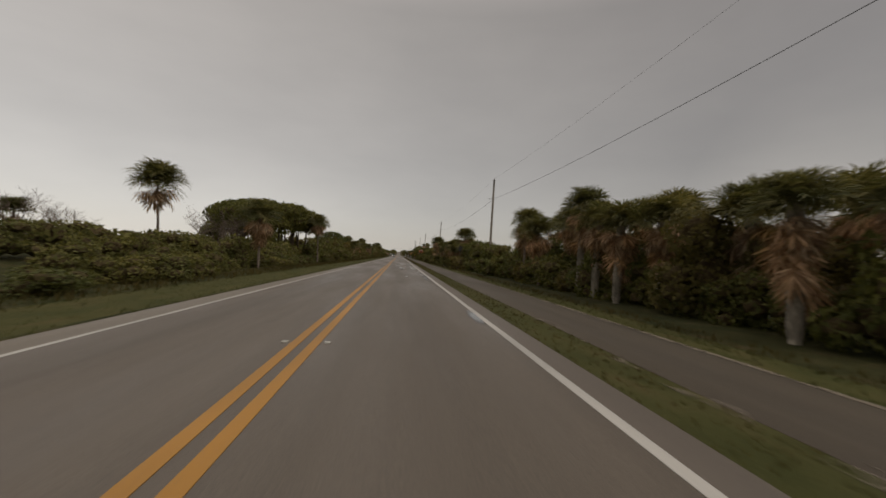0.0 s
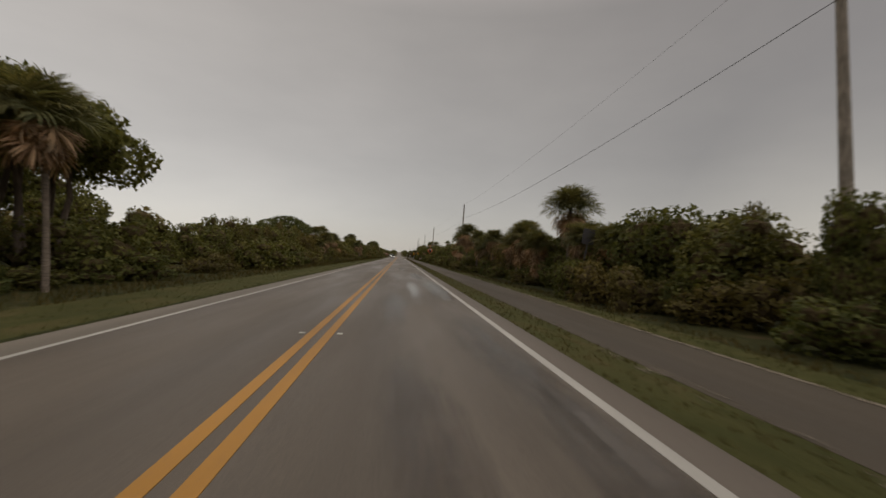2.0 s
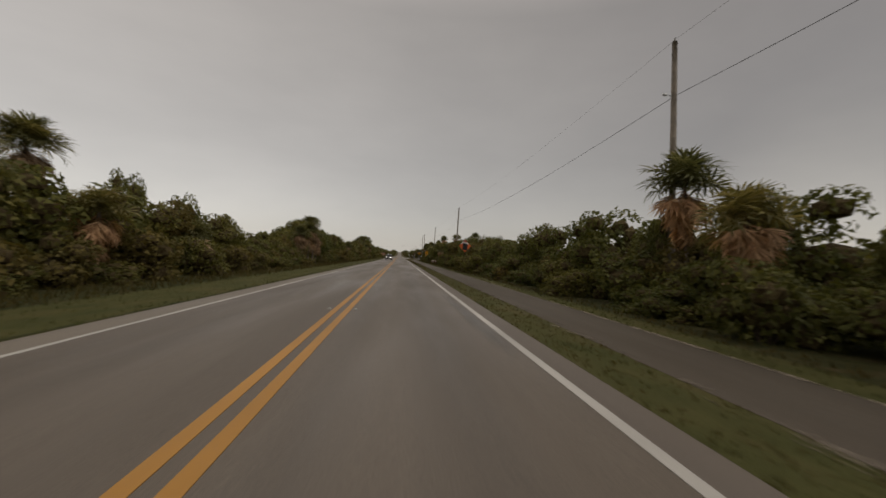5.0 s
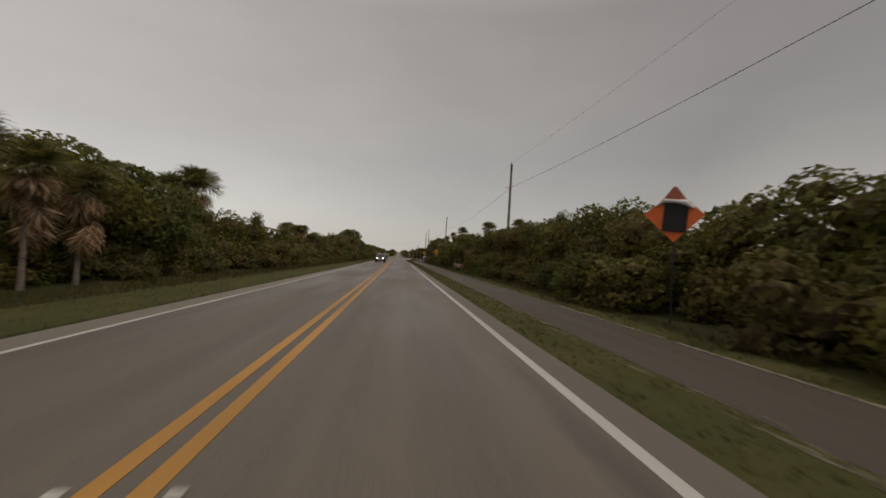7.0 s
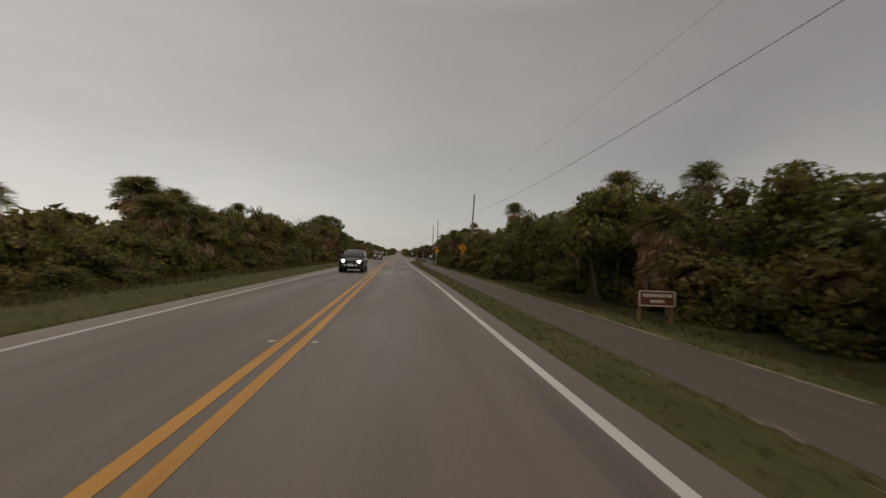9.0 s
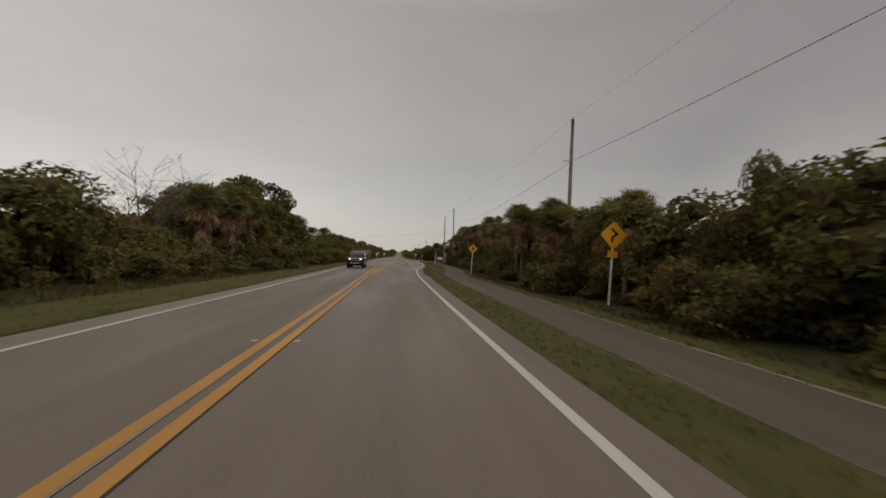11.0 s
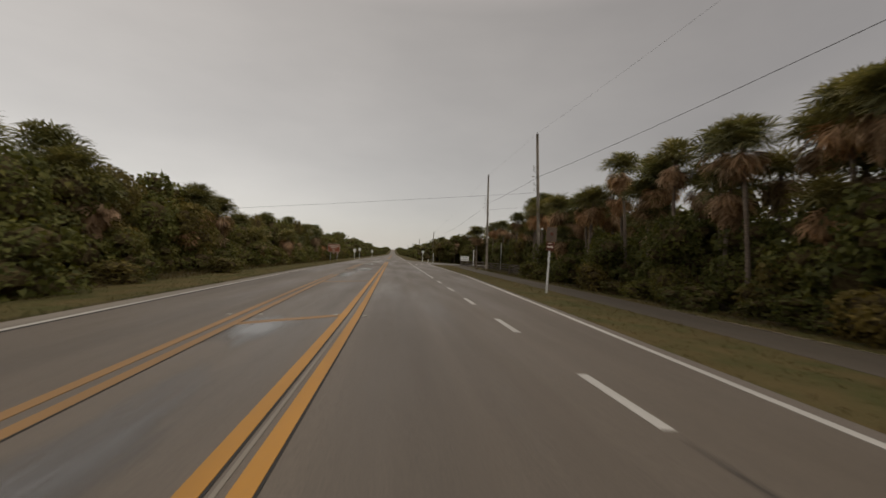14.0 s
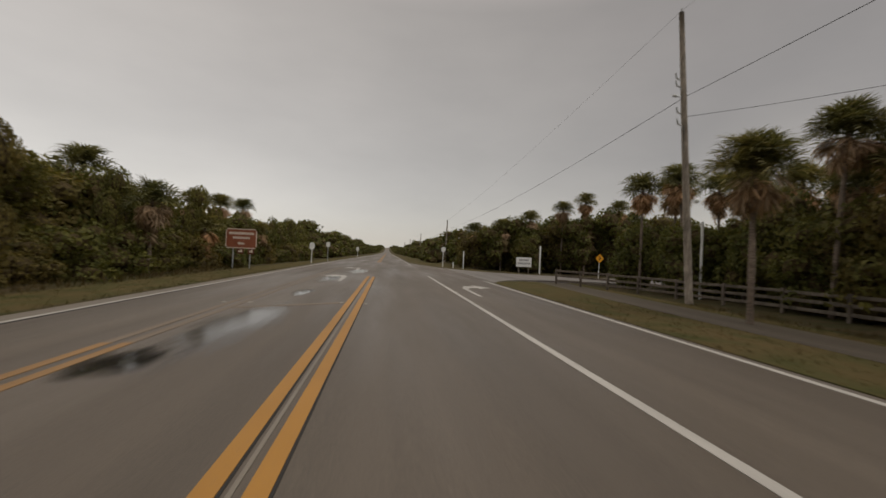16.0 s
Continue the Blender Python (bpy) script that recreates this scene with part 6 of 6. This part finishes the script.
def car(x, y, paint_mat, label, length, width, height, bonnet, rails, bars):
    """A tall family car whose nose points to -y."""
    z0 = road_z(x, y)
    c = empty("car", pose(x, y, z0), label, "car")
    hw = width / 2
    # lower body: station along y, half width, sill height, shoulder height, crown height
    stations = [(0.00, 0.66, 0.40, 0.66, 0.72), (0.09, 0.82, 0.30, 0.86, 0.93), (0.32, 0.92, 0.26, bonnet - 0.12, bonnet - 0.03), (0.75, 0.98, 0.26, bonnet - 0.05, bonnet + 0.04),
                (1.35, 1.0, 0.26, bonnet, bonnet + 0.08), (2.2, 1.0, 0.26, bonnet + 0.02, bonnet + 0.08), (3.4, 1.0, 0.26, bonnet + 0.04, bonnet + 0.08), (length - 0.5, 0.99, 0.28, bonnet + 0.06, bonnet + 0.10),
                (length - 0.12, 0.95, 0.32, bonnet + 0.02, bonnet + 0.08), (length, 0.88, 0.42, bonnet - 0.12, bonnet - 0.08)]
    rings = []
    for yy, w, lo, sh, cr in stations:
        a = hw * w
        rings.append([(-a * 0.9, yy, lo), (-a, yy, lo + 0.16), (-a * 1.0, yy, sh - 0.12), (-a * 0.95, yy, sh), (-a * 0.5, yy, cr), (0, yy, cr + 0.012),
                      (a * 0.5, yy, cr), (a * 0.95, yy, sh), (a, yy, sh - 0.12), (a, yy, lo + 0.16), (a * 0.9, yy, lo), (0, yy, lo - 0.02)])
    bm = bmesh.new()
    loft(bm, rings)
    part("body", bm, paint_mat, c)
    # glasshouse
    b0, r0, r1, b1 = 1.18, 2.12, length - 0.75, length - 0.12
    base, top = bonnet + 0.03, height
    bm = bmesh.new()
    cab = []
    for yy, w, zt in ((b0, 0.86, base + 0.03), (b0 + 0.42, 0.82, base + (top - base) * 0.60), (r0, 0.74, top - 0.05), (r0 + 0.5, 0.74, top), (r1, 0.73, top - 0.02), (r1 + 0.35, 0.76, base + (top - base) * 0.62), (b1, 0.84, base + 0.05)):
        a, q = hw * 0.92, hw * w
        cab.append([(-a, yy, base - 0.1), (-q, yy, zt - 0.06), (-q * 0.86, yy, zt), (0, yy, zt + 0.015), (q * 0.86, yy, zt), (q, yy, zt - 0.06), (a, yy, base - 0.1), (0, yy, base - 0.12)])
    loft(bm, cab)
    part("cabin", bm, paint_mat, c)
    # windscreen and side windows, proud of the cabin
    bm = bmesh.new()
    q = [(-hw * 0.80, b0 + 0.05, base + 0.05), (hw * 0.80, b0 + 0.05, base + 0.05), (hw * 0.66, r0 - 0.04, top - 0.09), (-hw * 0.66, r0 - 0.04, top - 0.09)]
    off = Vector((0, -0.03, 0.02))
    outer = [bm.verts.new(Vector(p) + off) for p in q]
    inner = [bm.verts.new(p) for p in q]
    bm.faces.new(outer)
    for k in range(4):
        bm.faces.new((outer[k], inner[k], inner[(k + 1) % 4], outer[(k + 1) % 4]))
    part("windscreen", bm, M_GLASS, c, "dark tinted windscreen")
    for sgn in (-1, 1):
        for ya, yb, yc, yd in ((1.62, 2.62, 2.62, 2.14), (2.70, 3.58, 3.56, 2.70), (3.66, length - 0.62, length - 0.86, 3.66)):
            bm = bmesh.new()
            q = [(sgn * hw * 0.925, ya, base + 0.04), (sgn * hw * 0.925, yb, base + 0.04), (sgn * hw * 0.79, yc, top - 0.13), (sgn * hw * 0.79, yd, top - 0.13)]
            outer = [bm.verts.new(Vector(p) + Vector((sgn * 0.022, 0, 0))) for p in q]
            inner = [bm.verts.new(Vector(p) - Vector((sgn * 0.03, 0, 0))) for p in q]
            bm.faces.new(outer)
            for k in range(4):
                bm.faces.new((outer[k], inner[k], inner[(k + 1) % 4], outer[(k + 1) % 4]))
            bmesh.ops.recalc_face_normals(bm, faces=bm.faces)
            part("side_window", bm, M_GLASS, c)
        bm = bmesh.new()
        box(bm, sgn * (hw + 0.12), 1.72, base + 0.12, 0.24, 0.14, 0.17, 0.04)
        box(bm, sgn * (hw + 0.0), 1.76, base + 0.06, 0.12, 0.06, 0.05, 0.01)
        part("door_mirror", bm, paint_mat, c)
        # headlamp
        bm = bmesh.new()
        box(bm, sgn * hw * 0.63, 0.15, bonnet - 0.20, 0.42, 0.20, 0.17, 0.06, Matrix.Rotation(sgn * radians(24), 3, "Z") @ Matrix.Rotation(sgn * radians(-9), 3, "Y"))
        lamp = part("headlamp", bm, M_CHROME, c)
        bm = bmesh.new()
        bmesh.ops.create_uvsphere(bm, u_segments=14, v_segments=10, radius=0.085 if bars > 1 else 0.105)
        bmesh.ops.scale(bm, vec=(1.35 if bars > 1 else 1.0, 0.7, 0.62 if bars > 1 else 1.0), verts=bm.verts)
        bmesh.ops.translate(bm, vec=(sgn * hw * 0.60, 0.04, bonnet - 0.20), verts=bm.verts)
        part("bulb", bm, M_HEAD if bars > 1 else M_HEAD2, lamp, "lit lamp")
        bm = bmesh.new()
        box(bm, sgn * hw * 0.62, 0.08, bonnet - 0.42, 0.30, 0.10, 0.045, 0.02, Matrix.Rotation(sgn * radians(20), 3, "Z"))
        part("lamp_strip", bm, M_CHROME, c)
        bm = bmesh.new()
        box(bm, sgn * hw * 0.56, 0.0, 0.60, 0.26, 0.08, 0.05, 0.015, Matrix.Rotation(sgn * radians(14), 3, "Z"))
        part("fog_lamp", bm, M_CHROME, c)
        bm = bmesh.new()
        box(bm, sgn * (hw + 0.004), 2.35, 0.42, 0.03, 2.1, 0.10, 0.01)
        part("sill", bm, M_TRIM, c)
        if rails:
            bm = bmesh.new()
            tube(bm, [(sgn * hw * 0.70, 2.1, top - 0.02), (sgn * hw * 0.70, 2.3, top + 0.07), (sgn * hw * 0.70, length - 1.0, top + 0.07), (sgn * hw * 0.70, length - 0.8, top - 0.04)], [0.02] * 4, 6)
            part("roof_rail", bm, M_CHROME, c)
    if rails:
        for cy in (2.45, length - 1.35):
            bm = bmesh.new()
            box(bm, 0, cy, top + 0.085, hw * 1.44, 0.07, 0.03, 0.012)
            part("roof_bar", bm, M_CHROME, c)
    # nose: grille, bars, bumper, plate
    bm = bmesh.new()
    box(bm, 0, 0.0, bonnet - 0.24, hw * 0.90, 0.10, 0.30, 0.05)
    grille = part("grille", bm, M_TRIM, c)
    for k in range(bars):
        bm = bmesh.new()
        box(bm, 0, -0.06, bonnet - 0.14 - 0.095 * k, hw * 0.88, 0.05, 0.032, 0.01)
        part("grille_bar", bm, M_CHROME, grille)
    bm = bmesh.new()
    box(bm, 0, 0.02, 0.50, hw * 1.50, 0.20, 0.26, 0.08)
    part("bumper", bm, paint_mat, c)
    bm = bmesh.new()
    box(bm, 0, -0.05, 0.52, hw * 1.08, 0.16, 0.10, 0.04)
    part("skid_plate", bm, M_CHROME, c)
    if bars == 1:
        bm = bmesh.new()
        box(bm, 0, -0.15, 0.56, 0.34, 0.02, 0.17, 0.008)
        plate = part("number_plate", bm, M_WPANEL, c, "plain white number plate")
        bm = bmesh.new()
        box(bm, 0, -0.162, 0.56, 0.24, 0.006, 0.06)
        part("bar", bm, M_BACK, plate)
    # wheels
    rad = 0.39
    for sgn in (-1, 1):
        for wy in (0.88, length - 1.02):
            hub = Matrix.Translation((sgn * (hw - 0.13), wy, rad)) @ Matrix.Rotation(radians(90), 4, "Y")
            bm = bmesh.new()
            bmesh.ops.create_cone(bm, cap_ends=True, segments=28, radius1=rad + 0.07, radius2=rad + 0.07, depth=0.22, matrix=Matrix.Translation((sgn * (hw - 0.106), wy, rad + 0.03)) @ Matrix.Rotation(radians(90), 4, "Y"))
            part("wheel_arch", bm, M_TRIM, c)
            bm = bmesh.new()
            bmesh.ops.create_cone(bm, cap_ends=True, segments=28, radius1=rad, radius2=rad, depth=0.27, matrix=hub)
            bmesh.ops.bevel(bm, geom=[e for e in bm.edges if len(e.link_faces) == 2 and any(len(f.verts) > 6 for f in e.link_faces)], offset=0.035, segments=2, affect="EDGES")
            wheel = part("wheel", bm, M_RUBBER, c)
            bm = bmesh.new()
            bmesh.ops.create_cone(bm, cap_ends=True, segments=24, radius1=0.07, radius2=0.07, depth=0.295, matrix=hub)
            for k in range(5):
                q = k * 2 * math.pi / 5
                box(bm, sgn * (hw - 0.13 + 0.0), wy + math.cos(q) * 0.14, rad + math.sin(q) * 0.14, 0.285, 0.27, 0.085, 0.01, Matrix.Rotation(q, 3, "X"))
            part("rim", bm, M_ALLOY, wheel)
    return c


car(-3.08, 318.45, M_CARPAINT, "black SUV with chrome grille bars and lit headlamps, on the road", 4.85, 1.76, 1.76, 1.12, True, 3)
car(-1.85, 258.2, M_CARGREY, "dark grey compact SUV with lit headlamps, on the road", 4.4, 1.80, 1.66, 1.02, False, 1)
